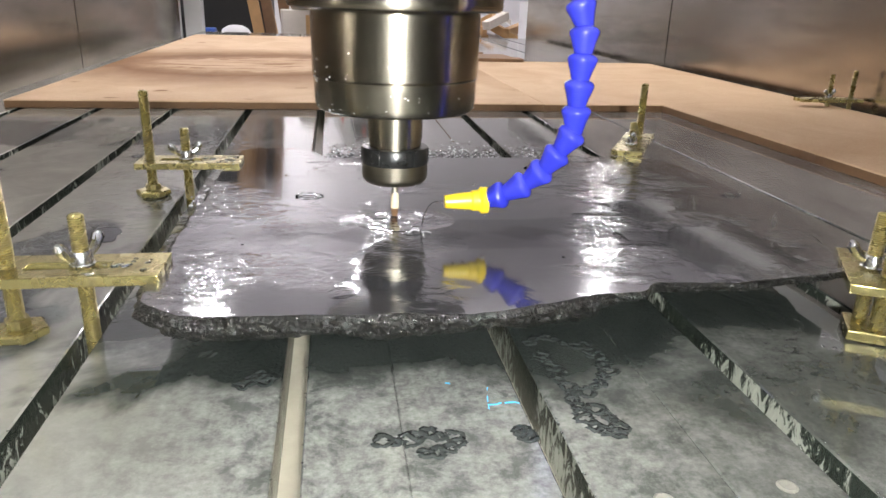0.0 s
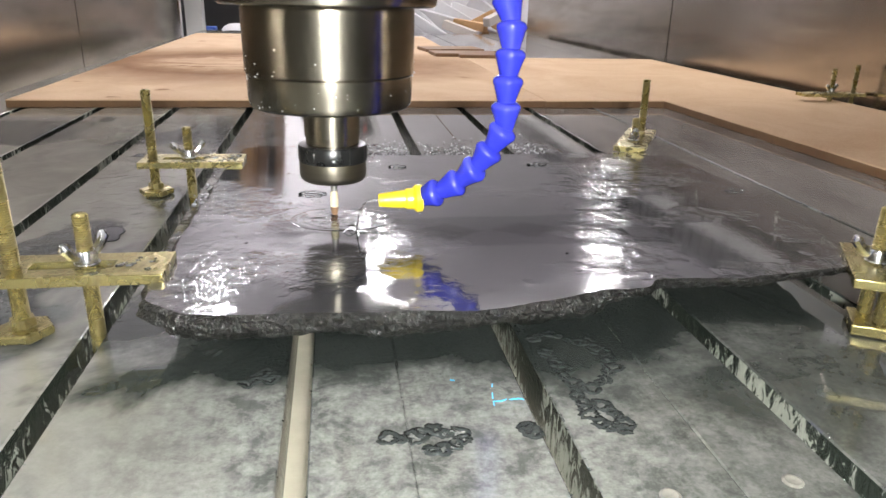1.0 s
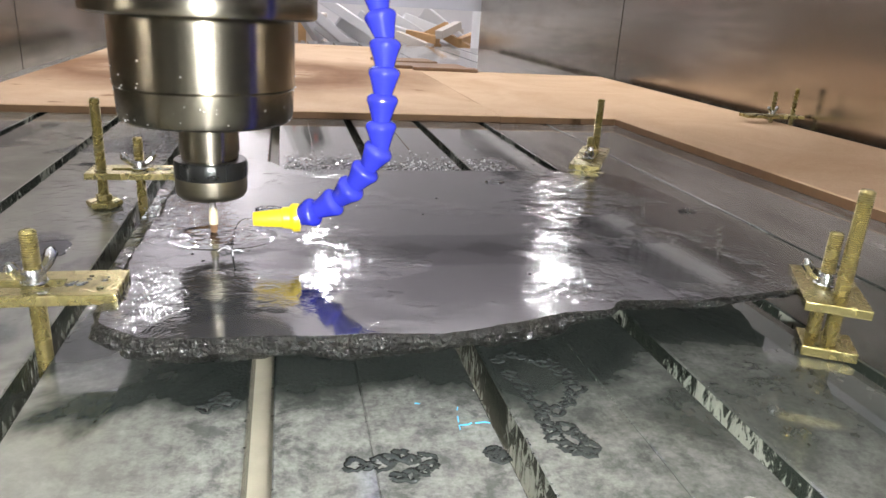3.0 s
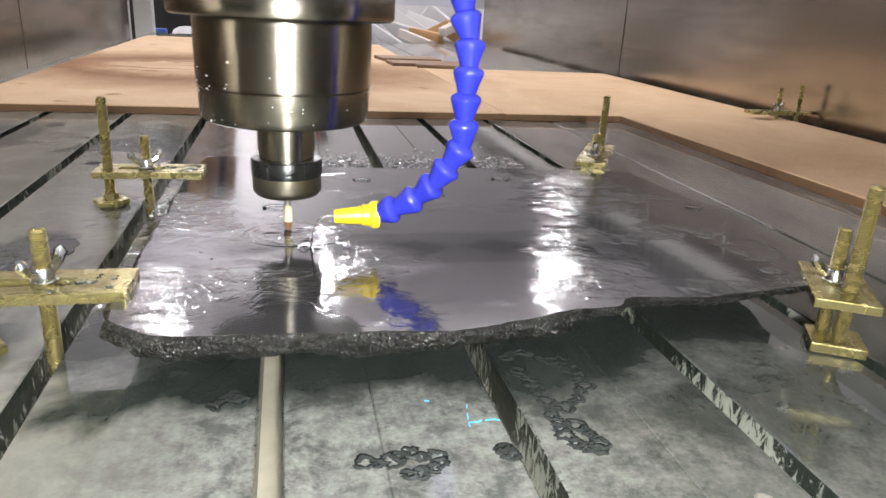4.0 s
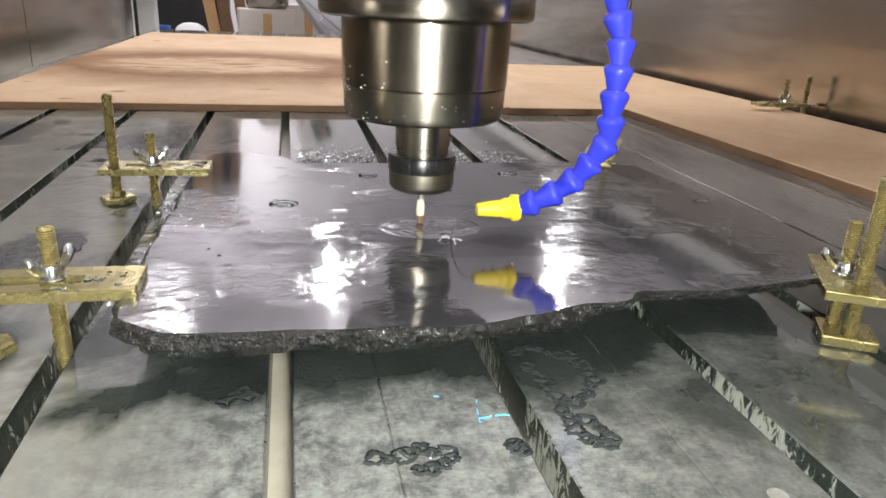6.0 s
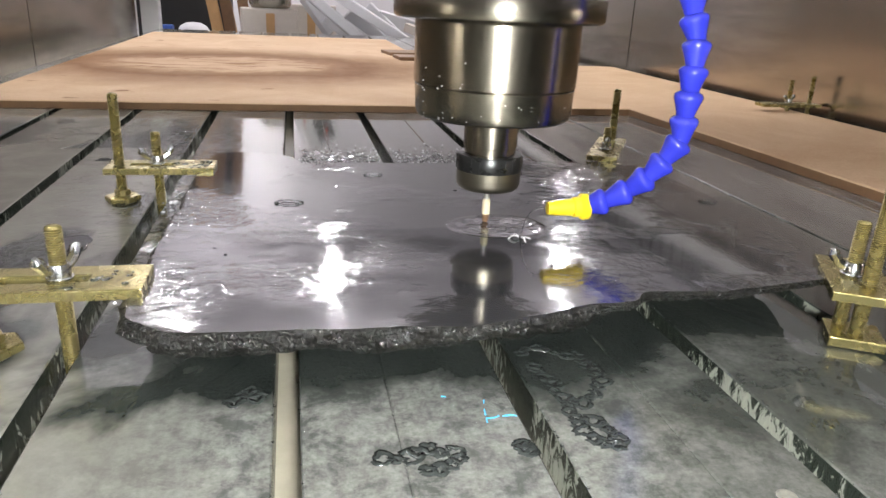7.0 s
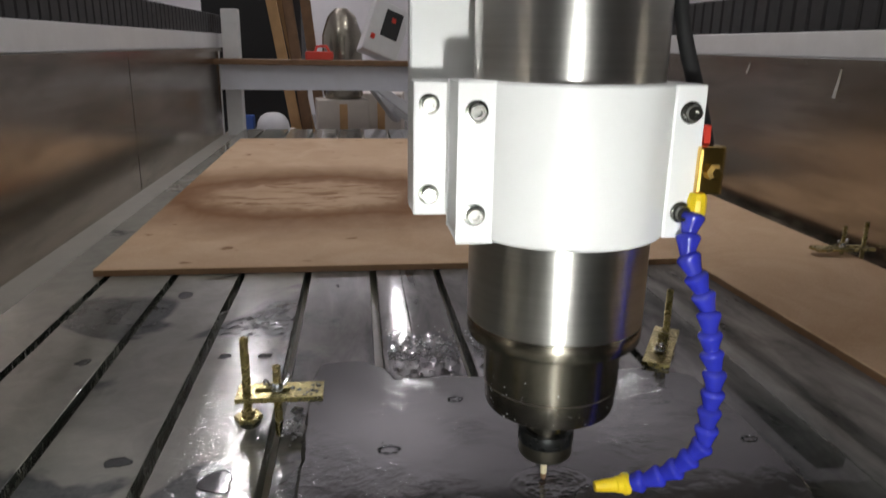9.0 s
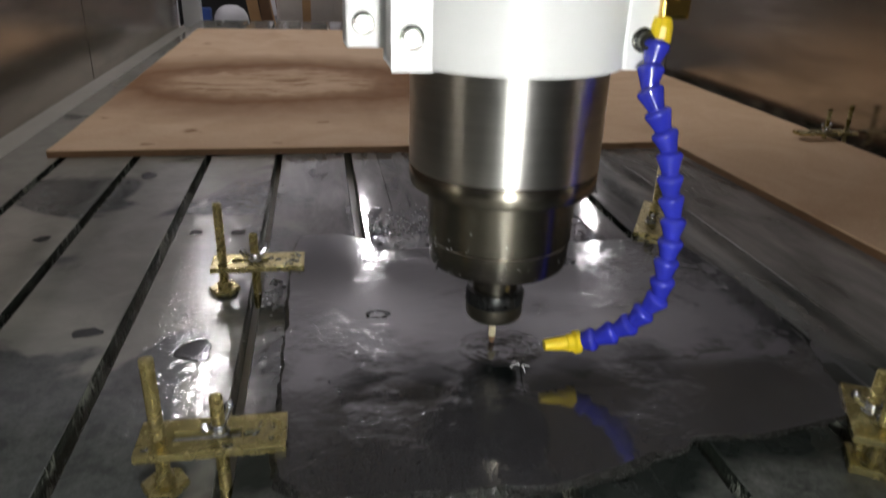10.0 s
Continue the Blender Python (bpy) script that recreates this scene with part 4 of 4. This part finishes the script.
def build_far_end():
    x = thing("cross_beam", "pale grey steel cross beam at the end of the bed", "beam")
    part("beam", box(-0.60, 3.20, 0.145, 0.92, 3.26, 0.250, 0.004, 2), LAVENDER, x)
    part("wood_cap", box(-0.62, 3.17, 0.251, 0.93, 3.27, 0.274, 0.002), DARKWOOD, x, "dark wooden strip")
    for px in (-0.56, 0.92):
        p = thing("frame_post", "white painted steel post of the machine frame", "post", px, 3.23, -0.8, 0, "frame posts")
        part("post", box(-0.035, 0.04, 0, 0.035, 0.11, 1.28, 0.004, 2), WHITE_OLD, p)
    bowl = thing("bowl", "white plastic bowl turned upside down", "bowl", -0.466, 3.87, -0.105)
    part("shell", turned([(0.088, 0), (0.086, 0.01), (0.080, 0.045), (0.062, 0.075), (0.035, 0.090), (0.001, 0.094)], 40), FOAM, bowl, smooth=60)
    tray = thing("tray", "dull blue plastic tray", "tray", -0.612, 3.90, -0.105)
    part("tray_body", box(-0.045, -0.04, 0, 0.045, 0.04, 0.075, 0.008, 2), BLUE_DULL, tray)
    for x0, y0, w, d, h, rz, mt, lab in ((-0.10, 3.75, 0.26, 0.2, 0.62, 6, CARD, "grey cardboard carton on the bench"), (0.12, 3.95, 0.22, 0.2, 0.64, -8, CARD, "worn grey carton on the bench"), (0.78, 3.9, 0.3, 0.2, 0.60, 12, CARD, "grey carton beside timber"), (-0.53, 3.88, 0.34, 0.24, 0.444, 0, CARD, "low grey carton under a bowl and a tray")):
        c = thing("carton", lab, "carton", x0, y0, -0.55, rz, "cartons")
        part("carton_body", box(-w / 2, -d / 2, 0, w / 2, d / 2, h, 0.004), mt, c)
        part("tape", box(-0.02, -d / 2 - 0.001, 0.05, 0.02, -d / 2 + 0.001, h - 0.02, 0.0), PINE, c)
    bench = thing("workbench", "cluttered low workbench behind the machine", "workbench", 0.2, 3.95, -0.8)
    part("bench_top", box(-1.3, -0.45, 0.19, 1.3, 0.5, 0.25, 0.004), DARKWOOD, bench)
    for sx in (-1.2, 1.2):
        for sy in (-0.38, 0.4):
            part("leg", box(sx - 0.03, sy - 0.03, 0, sx + 0.03, sy + 0.03, 0.19, 0.003), DARKWOOD, bench)
    rnd = random.Random(5)
    for i in range(7):
        f = thing("foam_sheet", "white foam packing sheet leaning in a heap", "foam sheet", 0.28 + 0.09 * i, 3.62 + 0.03 * i, -0.02 + 0.012 * i, rnd.uniform(-25, 25), "foam sheets")
        s = part("sheet", box(-0.13, -0.012, -0.04, 0.13, 0.012, 0.04, 0.004), FOAM, f)
        s.matrix_basis = pose(0, 0, 0, rnd.uniform(-20, 20), rnd.uniform(10, 42), 0)
    for x0, y0, z0, L, turn, lean in ((0.19, 3.50, 0.06, 0.44, 8, 38), (0.37, 3.56, 0.055, 0.50, -10, 30), (0.10, 3.66, 0.09, 0.30, 20, 52)):
        f = thing("foam_sheet", "long white foam slab slanting over the heap", "foam sheet", x0, y0, z0, turn, "foam sheets")
        s = part("sheet", box(-L / 2, -0.04, -0.022, L / 2, 0.04, 0.022, 0.006, 2), FOAM, f)
        s.matrix_basis = pose(0, 0, 0, 0, lean, 0)
    for i, (x0, lean) in enumerate(((-0.29, -9), (-0.25, -7), (-0.22, -10), (-0.18, -6))):
        p = thing("timber_plank", "bare wooden plank leaning upright", "plank", x0, 4.05 + 0.05 * i, -0.55, 0, "leaning planks")
        s = part("plank", box(-0.028, -0.012, 0, 0.028, 0.012, 1.5, 0.002), PINE if i % 2 == 0 else DARKWOOD, p)
        s.matrix_basis = pose(0, 0, 0, 0, lean, 0)
    for i in range(6):
        p = thing("timber_offcut", "short timber offcut in a heap", "offcut", 0.62 + 0.06 * i, 3.55 + 0.04 * (i % 3), -0.01 + 0.02 * (i % 4), rnd.uniform(-60, 60), "timber offcuts")
        s = part("block", box(-0.09, -0.02, -0.02, 0.09, 0.02, 0.02, 0.002), PINE if i % 3 else CARD, p)
        s.matrix_basis = pose(0, 0, 0, 0, rnd.uniform(-25, 25), 0)
    cab = thing("cabinet", "tall black open cabinet in the shade", "cabinet", -0.62, 4.6, -0.8)
    part("cabinet_body", box(-0.28, -0.2, 0, 0.28, 0.2, 1.75, 0.004), BLACK, cab)
    part("shelf_edge", box(-0.27, -0.205, 1.0, 0.27, -0.2, 1.02, 0.0), BLACK, cab)
    ctl = thing("control_box", "tilted white control box with dark screen", "control box", 0.068, 3.30, 0.276, 12)
    s = part("case", box(-0.085, -0.05, 0, 0.085, 0.05, 0.235, 0.008, 2), WHITE_OLD, ctl)
    s.matrix_basis = pose(0, 0, 0.012, -12, 22, 0)
    part("screen", box(-0.028, -0.054, 0.085, 0.052, -0.0495, 0.205, 0.001), BLACK, s, "dark screen")
    part("button", box(0.005, -0.056, 0.155, 0.024, -0.054, 0.175, 0.0), RED, s, "red button")
    part("button", box(-0.066, -0.054, 0.055, -0.046, -0.0495, 0.078, 0.001), RED, s, "red button")
    case = thing("tool_case", "red plastic tool case on the cross beam", "tool case", -0.17, 3.24, 0.274)
    part("case_body", box(-0.07, -0.03, 0, 0.05, 0.03, 0.035, 0.006, 2), RED, case)
    part("handle", tube([(-0.03, 0, 0.03), (-0.02, 0, 0.055), (0.02, 0, 0.058), (0.035, 0, 0.03)], 0.006, 8), RED, case, smooth=60)
    tank = thing("steel_canister", "shiny steel canister on the bench", "canister", -0.09, 3.75, 0.072)
    part("canister", turned([(0.09, 0), (0.10, 0.02), (0.10, 0.31), (0.07, 0.40), (0.03, 0.44)], 32), STEEL_DARK, tank, smooth=40)


def build_room():
    fl = thing("floor", "bare concrete workshop floor", "floor", kind="structure")
    part("floor_slab", box(-5, -4, -0.95, 6, 12, -0.80), CONCRETE, fl)
    for name, b in (("wall_north", (-5, 12, -0.8, 6, 12.2, 3.5)), ("wall_south", (-5, -4.2, -0.8, 6, -4, 3.5)), ("wall_outer_west", (-5.2, -4, -0.8, -5, 12, 3.5)), ("wall_outer_east", (6, -4, -0.8, 6.2, 12, 3.5))):
        w = thing(name, "plain plastered workshop wall", "wall", kind="structure")
        # the unseen south wall is darkened only to deepen reflections
        part("wall_face", box(*b), DARKWALL if name == "wall_south" else PLASTER, w)
    c = thing("ceiling", "pale workshop ceiling", "ceiling", kind="structure")
    part("ceiling_face", box(-5, -4, 3.5, 6, 12, 3.65), CEIL, c)


def tube_lamp(x, y, length, rz, z=2.45, label="bright white tube lamp, out of view under the ceiling", mt=None):
    lamp = thing("tube_lamp", label, "lamp", x, y, z, rz, "ceiling lamps")
    part("tube", turned([(0.02, -length / 2), (0.022, -length / 2 + 0.01), (0.022, length / 2 - 0.01), (0.02, length / 2)], 14, pose(0, 0, 0, 90, 0, 0)), mt or TUBE, lamp, "glowing tube")
    for s in (-1, 1):
        part("end_cap", turned([(0.024, -0.02), (0.024, 0.02)], 14, pose(0, s * (length / 2 + 0.012), 0, 90, 0, 0)), WHITE_OLD, lamp)
        part("hanger", tube([(0, s * (length / 2 + 0.012), 0.02), (0, s * (length / 2 + 0.012), 3.50 - z)], 0.004, 6), WHITE_OLD, lamp)


def torch_stand_in():
    """Stand-in for the viewer's hand-held torch, on an added stand; it lights the near things from the front."""
    lamp = thing("torch_stand_in", "stand-in for a hand-held torch, on an added thin stand", "lamp", 0.03, -0.10, 0)
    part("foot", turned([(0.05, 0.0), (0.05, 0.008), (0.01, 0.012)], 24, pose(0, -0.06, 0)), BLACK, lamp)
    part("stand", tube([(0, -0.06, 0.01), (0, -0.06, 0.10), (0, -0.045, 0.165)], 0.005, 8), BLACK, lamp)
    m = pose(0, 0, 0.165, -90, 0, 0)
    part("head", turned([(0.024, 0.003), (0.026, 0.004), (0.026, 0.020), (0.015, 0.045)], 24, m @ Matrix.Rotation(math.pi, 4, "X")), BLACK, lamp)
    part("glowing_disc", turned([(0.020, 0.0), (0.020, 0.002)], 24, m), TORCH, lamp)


def build_lamps():
    tube_lamp(-0.87, 4.17, 0.7, 0)
    tube_lamp(-1.0, 5.68, 0.55, 0)
    tube_lamp(0.38, 7.05, 1.2, 0)
    tube_lamp(2.90, 7.12, 0.75, -10)
    tube_lamp(-0.93, 11.2, 0.9, 0)
    # added fill behind the viewer that keeps the boards from going dark
    tube_lamp(0.12, -1.6, 2.4, 0, mt=FILL_BACK)
    torch_stand_in()
    # two added side fills that brighten boards and splash walls
    tube_lamp(-1.3, 0.9, 1.5, 0, mt=FILL_NEAR)
    tube_lamp(1.0, 1.9, 1.5, 0, mt=FILL_EAST)


# ---- wet details ----
def build_wet_details():
    rnd = random.Random(3)
    drops = bmesh.new()

    def drop(x, y, z, r, flat=0.45):
        g = bmesh.new()
        bmesh.ops.create_icosphere(g, subdivisions=1, radius=1)
        for v in g.verts:
            v.co = (x + v.co.x * r * rnd.uniform(0.9, 1.1), y + v.co.y * r * rnd.uniform(0.9, 1.1), z + max(-0.05, v.co.z) * r * flat)
        joined(drops, g)

    for _ in range(26):
        drop(-0.060 - abs(rnd.gauss(0, 0.016)), 0.632 + rnd.gauss(0, 0.008), 0.0296, rnd.uniform(0.001, 0.003), 0.5)
    for _ in range(14):
        drop(-0.068 - abs(rnd.gauss(0, 0.022)), 0.381 + rnd.gauss(0, 0.008), 0.0356, rnd.uniform(0.0008, 0.0026), 0.4)
    for _ in range(10):
        x, y = rnd.uniform(-0.06, 0.28), rnd.uniform(0.36, 0.62)
        drop(x, y, slab_z(y), rnd.uniform(0.0006, 0.0018), 0.35)
    tagged(part("water_drops", drops, WATER, smooth=80), "clear water drops scattered on the slab", "water drops", kind="stuff")
    # choppy water pushed off the back of the slab, one sheet on each profile
    for x0, x1 in ((0.007, 0.093), (0.107, 0.193), (0.207, 0.262)):
        bm, nx, ny = bmesh.new(), int((x1 - x0) / 0.0011), 130
        grid = []
        for j in range(ny + 1):
            row = []
            for i in range(nx + 1):
                x, y = x0 + (x1 - x0) * i / nx, 0.675 + 0.175 * j / ny
                rim = min(1.0, 9 * min(i, nx - i) / nx) * min(1.0, 2.2 * (1 - j / ny + 0.35 * noise.noise(Vector((x * 60, y * 30, 9)))))
                rag = noise.noise(Vector((x * 150, y * 85, 0.0))) + 0.35 * noise.noise(Vector((x * 380, y * 230, 4.0)))
                h = max(0.0, rim) * (0.0010 + 0.0042 * max(0.0, rag + 0.1) ** 1.2 * max(0.15, 1.1 - j / ny))
                row.append(bm.verts.new((x, y, h - 0.0004)))
            grid.append(row)
        for a, b in zip(grid, grid[1:]):
            for i in range(nx):
                bm.faces.new((a[i], a[i + 1], b[i + 1], b[i]))
        tagged(part("choppy_water", bm, CHOP, smooth=80), "choppy grey water standing behind the slab", "water", kind="stuff")
    drops = bmesh.new()
    for _ in range(520):
        x = rnd.uniform(0.010, 0.24)
        if abs((x + 0.05) % PITCH - 0.05) > 0.008:
            drop(x, 0.745 + abs(rnd.gauss(0, 0.035)), 0.0014, rnd.uniform(0.0006, 0.0018), rnd.uniform(0.7, 1.2))
    for _ in range(60):
        drop(-0.075 - abs(rnd.gauss(0, 0.010)), 0.62 + rnd.gauss(0, 0.02), 0.0, rnd.uniform(0.0008, 0.003), 0.8)
    tagged(part("froth", drops, FROTH_GLINT, smooth=80), "beads of froth behind the slab, sparkle painted pale", "froth", kind="stuff")
    drops = bmesh.new()
    for _ in range(1000):
        k = rnd.choice((-2, -1, -1, 0, 0, 1, 1, 2, 2))
        drop(PITCH * k + rnd.choice((-1, 1)) * rnd.uniform(0.0050, 0.0070), 0.17 + 0.75 * rnd.random() ** 1.6, 0.0, rnd.uniform(0.0002, 0.0007), 0.9)
    for _ in range(90):
        drop(rnd.uniform(0.012, 0.090), 0.318 + rnd.gauss(0, 0.009), 0.0, rnd.uniform(0.0002, 0.0005), 0.7)
    tagged(part("slot_beads", drops, WATER, smooth=80), "clear beads of water along the slots", "water beads", kind="stuff")
    # rimmed bubbles that stand on the slab
    for x, y, r in ((0.001, 0.522, 0.008), (0.304, 0.51, 0.006), (0.066, 0.604, 0.006), (0.182, 0.606, 0.007)):
        b = thing("water_bubble", "low rimmed bubble of water on the slab", "bubble", x, y, slab_z(y), 0, "bubbles on the slab")
        pts = [(r * math.cos(a * math.pi / 12) * (1 + 0.2 * math.sin(a * 1.9)), r * 0.7 * math.sin(a * math.pi / 12), 0.0004) for a in range(25)]
        part("rim", tube(pts, [0.0002 + 0.0007 * abs(math.sin(i * 2.3)) for i in range(25)], 6), WATER, b, smooth=80)

    # lacy rings of standing water on the bed
    bm = bmesh.new()
    trails = (
        ([(0.036, 0.279), (0.044, 0.276), (0.050, 0.281), (0.058, 0.279), (0.064, 0.276), (0.058, 0.271), (0.050, 0.269)], 11),
        ([(0.112, 0.352), (0.120, 0.357), (0.128, 0.350), (0.138, 0.344), (0.142, 0.334), (0.140, 0.322), (0.135, 0.312)], 14),
        ([(0.114, 0.340), (0.118, 0.325), (0.117, 0.312), (0.121, 0.303), (0.130, 0.309)], 9),
        ([(0.118, 0.304), (0.117, 0.292), (0.120, 0.280), (0.126, 0.273), (0.129, 0.281), (0.125, 0.292)], 12),
        ([(-0.022, 0.325), (-0.017, 0.331), (-0.012, 0.327)], 6), ([(0.089, 0.280), (0.092, 0.275)], 4))
    for keys, n in trails:
        for p in spline([(x, y, 0) for x, y in keys], n):
            x, y, r = p.x + rnd.uniform(-1, 1) * 0.001, p.y + rnd.uniform(-1, 1) * 0.001, rnd.uniform(0.0016, 0.0038)
            pts = []
            for i in range(19):
                a = 2 * math.pi * i / 18
                q = r * (1 + 0.8 * noise.noise(Vector((x * 500 + 1.3 * math.cos(a), y * 500 + 1.3 * math.sin(a), 0))))
                pts.append((x + q * math.cos(a), y + q * math.sin(a), 0.0002))
            tube(pts, [rnd.uniform(0.0008, 0.0019) for _ in pts], 6, bm=bm)
    for x, y, rx, ry in ((-0.264, 0.986, 0.010, 0.012), (-0.326, 0.773, 0.007, 0.008), (-0.227, 0.569, 0.010, 0.008), (-0.139, 0.531, 0.014, 0.015), (-0.174, 0.777, 0.006, 0.006), (-0.125, 0.622, 0.010, 0.008), (-0.129, 0.774, 0.006, 0.005)):
        ring = []
        for i in range(28):
            a = 2 * math.pi * i / 28
            q = 1 + 0.6 * noise.noise(Vector((x * 300 + math.cos(a), y * 300 + math.sin(a), 1)))
            ring.append(bm.verts.new((x + rx * q * math.cos(a), y + ry * q * math.sin(a), 0.0009)))
        bm.faces.new(ring)
        tube([v.co.copy() for v in ring] + [ring[0].co.copy()], 0.0007, 6, bm=bm)
    for v in bm.verts:
        v.co.z = 0.0001 + (v.co.z - 0.0002) * 0.28
    tagged(part("water_rings", bm, PUDDLE, smooth=80), "dark lacy rings of water on the bed", "water rings", kind="stuff")

    marks = thing("marker_mark", "bright cyan marker strokes on the bed", "mark", 0, 0, 0)
    for pts in (((0.0828, 0.312), (0.0822, 0.310)), ((0.0812, 0.305), (0.0806, 0.301)), ((0.0800, 0.2955), (0.0803, 0.2985), (0.084, 0.2985), (0.086, 0.2995)), ((0.0875, 0.2992), (0.0915, 0.2995), (0.0935, 0.2985)), ((0.065, 0.3175), (0.067, 0.3168))):
        part("stroke", tube([(x, y, 0.0003) for x, y in pts], 0.00032, 6), MARKER, marks)
    for x, y in ((0.175, 0.236), (0.128, 0.234)):
        h = thing("bed_screw", "pale countersunk screw head set in the bed", "screw", x, y, 0.0002, 0, "bed screws")
        part("screw_head", turned([(0.0037, 0.0), (0.0038, 0.0003), (0.0028, 0.0007), (0.001, 0.0003)], 20), SCREW, h)


build_bed()
build_tank()
build_boards()
build_slab()
build_clamps()
SPINDLE = build_spindle()
build_gantry()
build_far_end()
build_room()
build_lamps()
build_wet_details()


def motions():
    """The spindle sweeps to and fro across the slab."""
    rows = [(0.0, 0.0545), (0.5, 0.0358), (1.0, 0.0170), (1.5, -0.0018), (2.0, -0.0205), (2.45, -0.0375), (2.6, -0.0418), (2.75, -0.0370), (3.0, -0.0275), (3.5, -0.0090), (4.0, 0.0095), (4.5, 0.0280), (5.0, 0.0462), (5.5, 0.0645), (6.0, 0.0830), (6.5, 0.1015), (7.0, 0.1200), (7.5, 0.1380), (7.75, 0.1470), (7.88, 0.1500), (8.0, 0.1475), (8.5, 0.1300), (9.0, 0.1125), (9.5, 0.0950), (10.0, 0.0775)]
    walk(SPINDLE, [(t, pose(x * 1.035 - 0.0012, SPINDLE_Y, 0)) for t, x in rows])


motions()
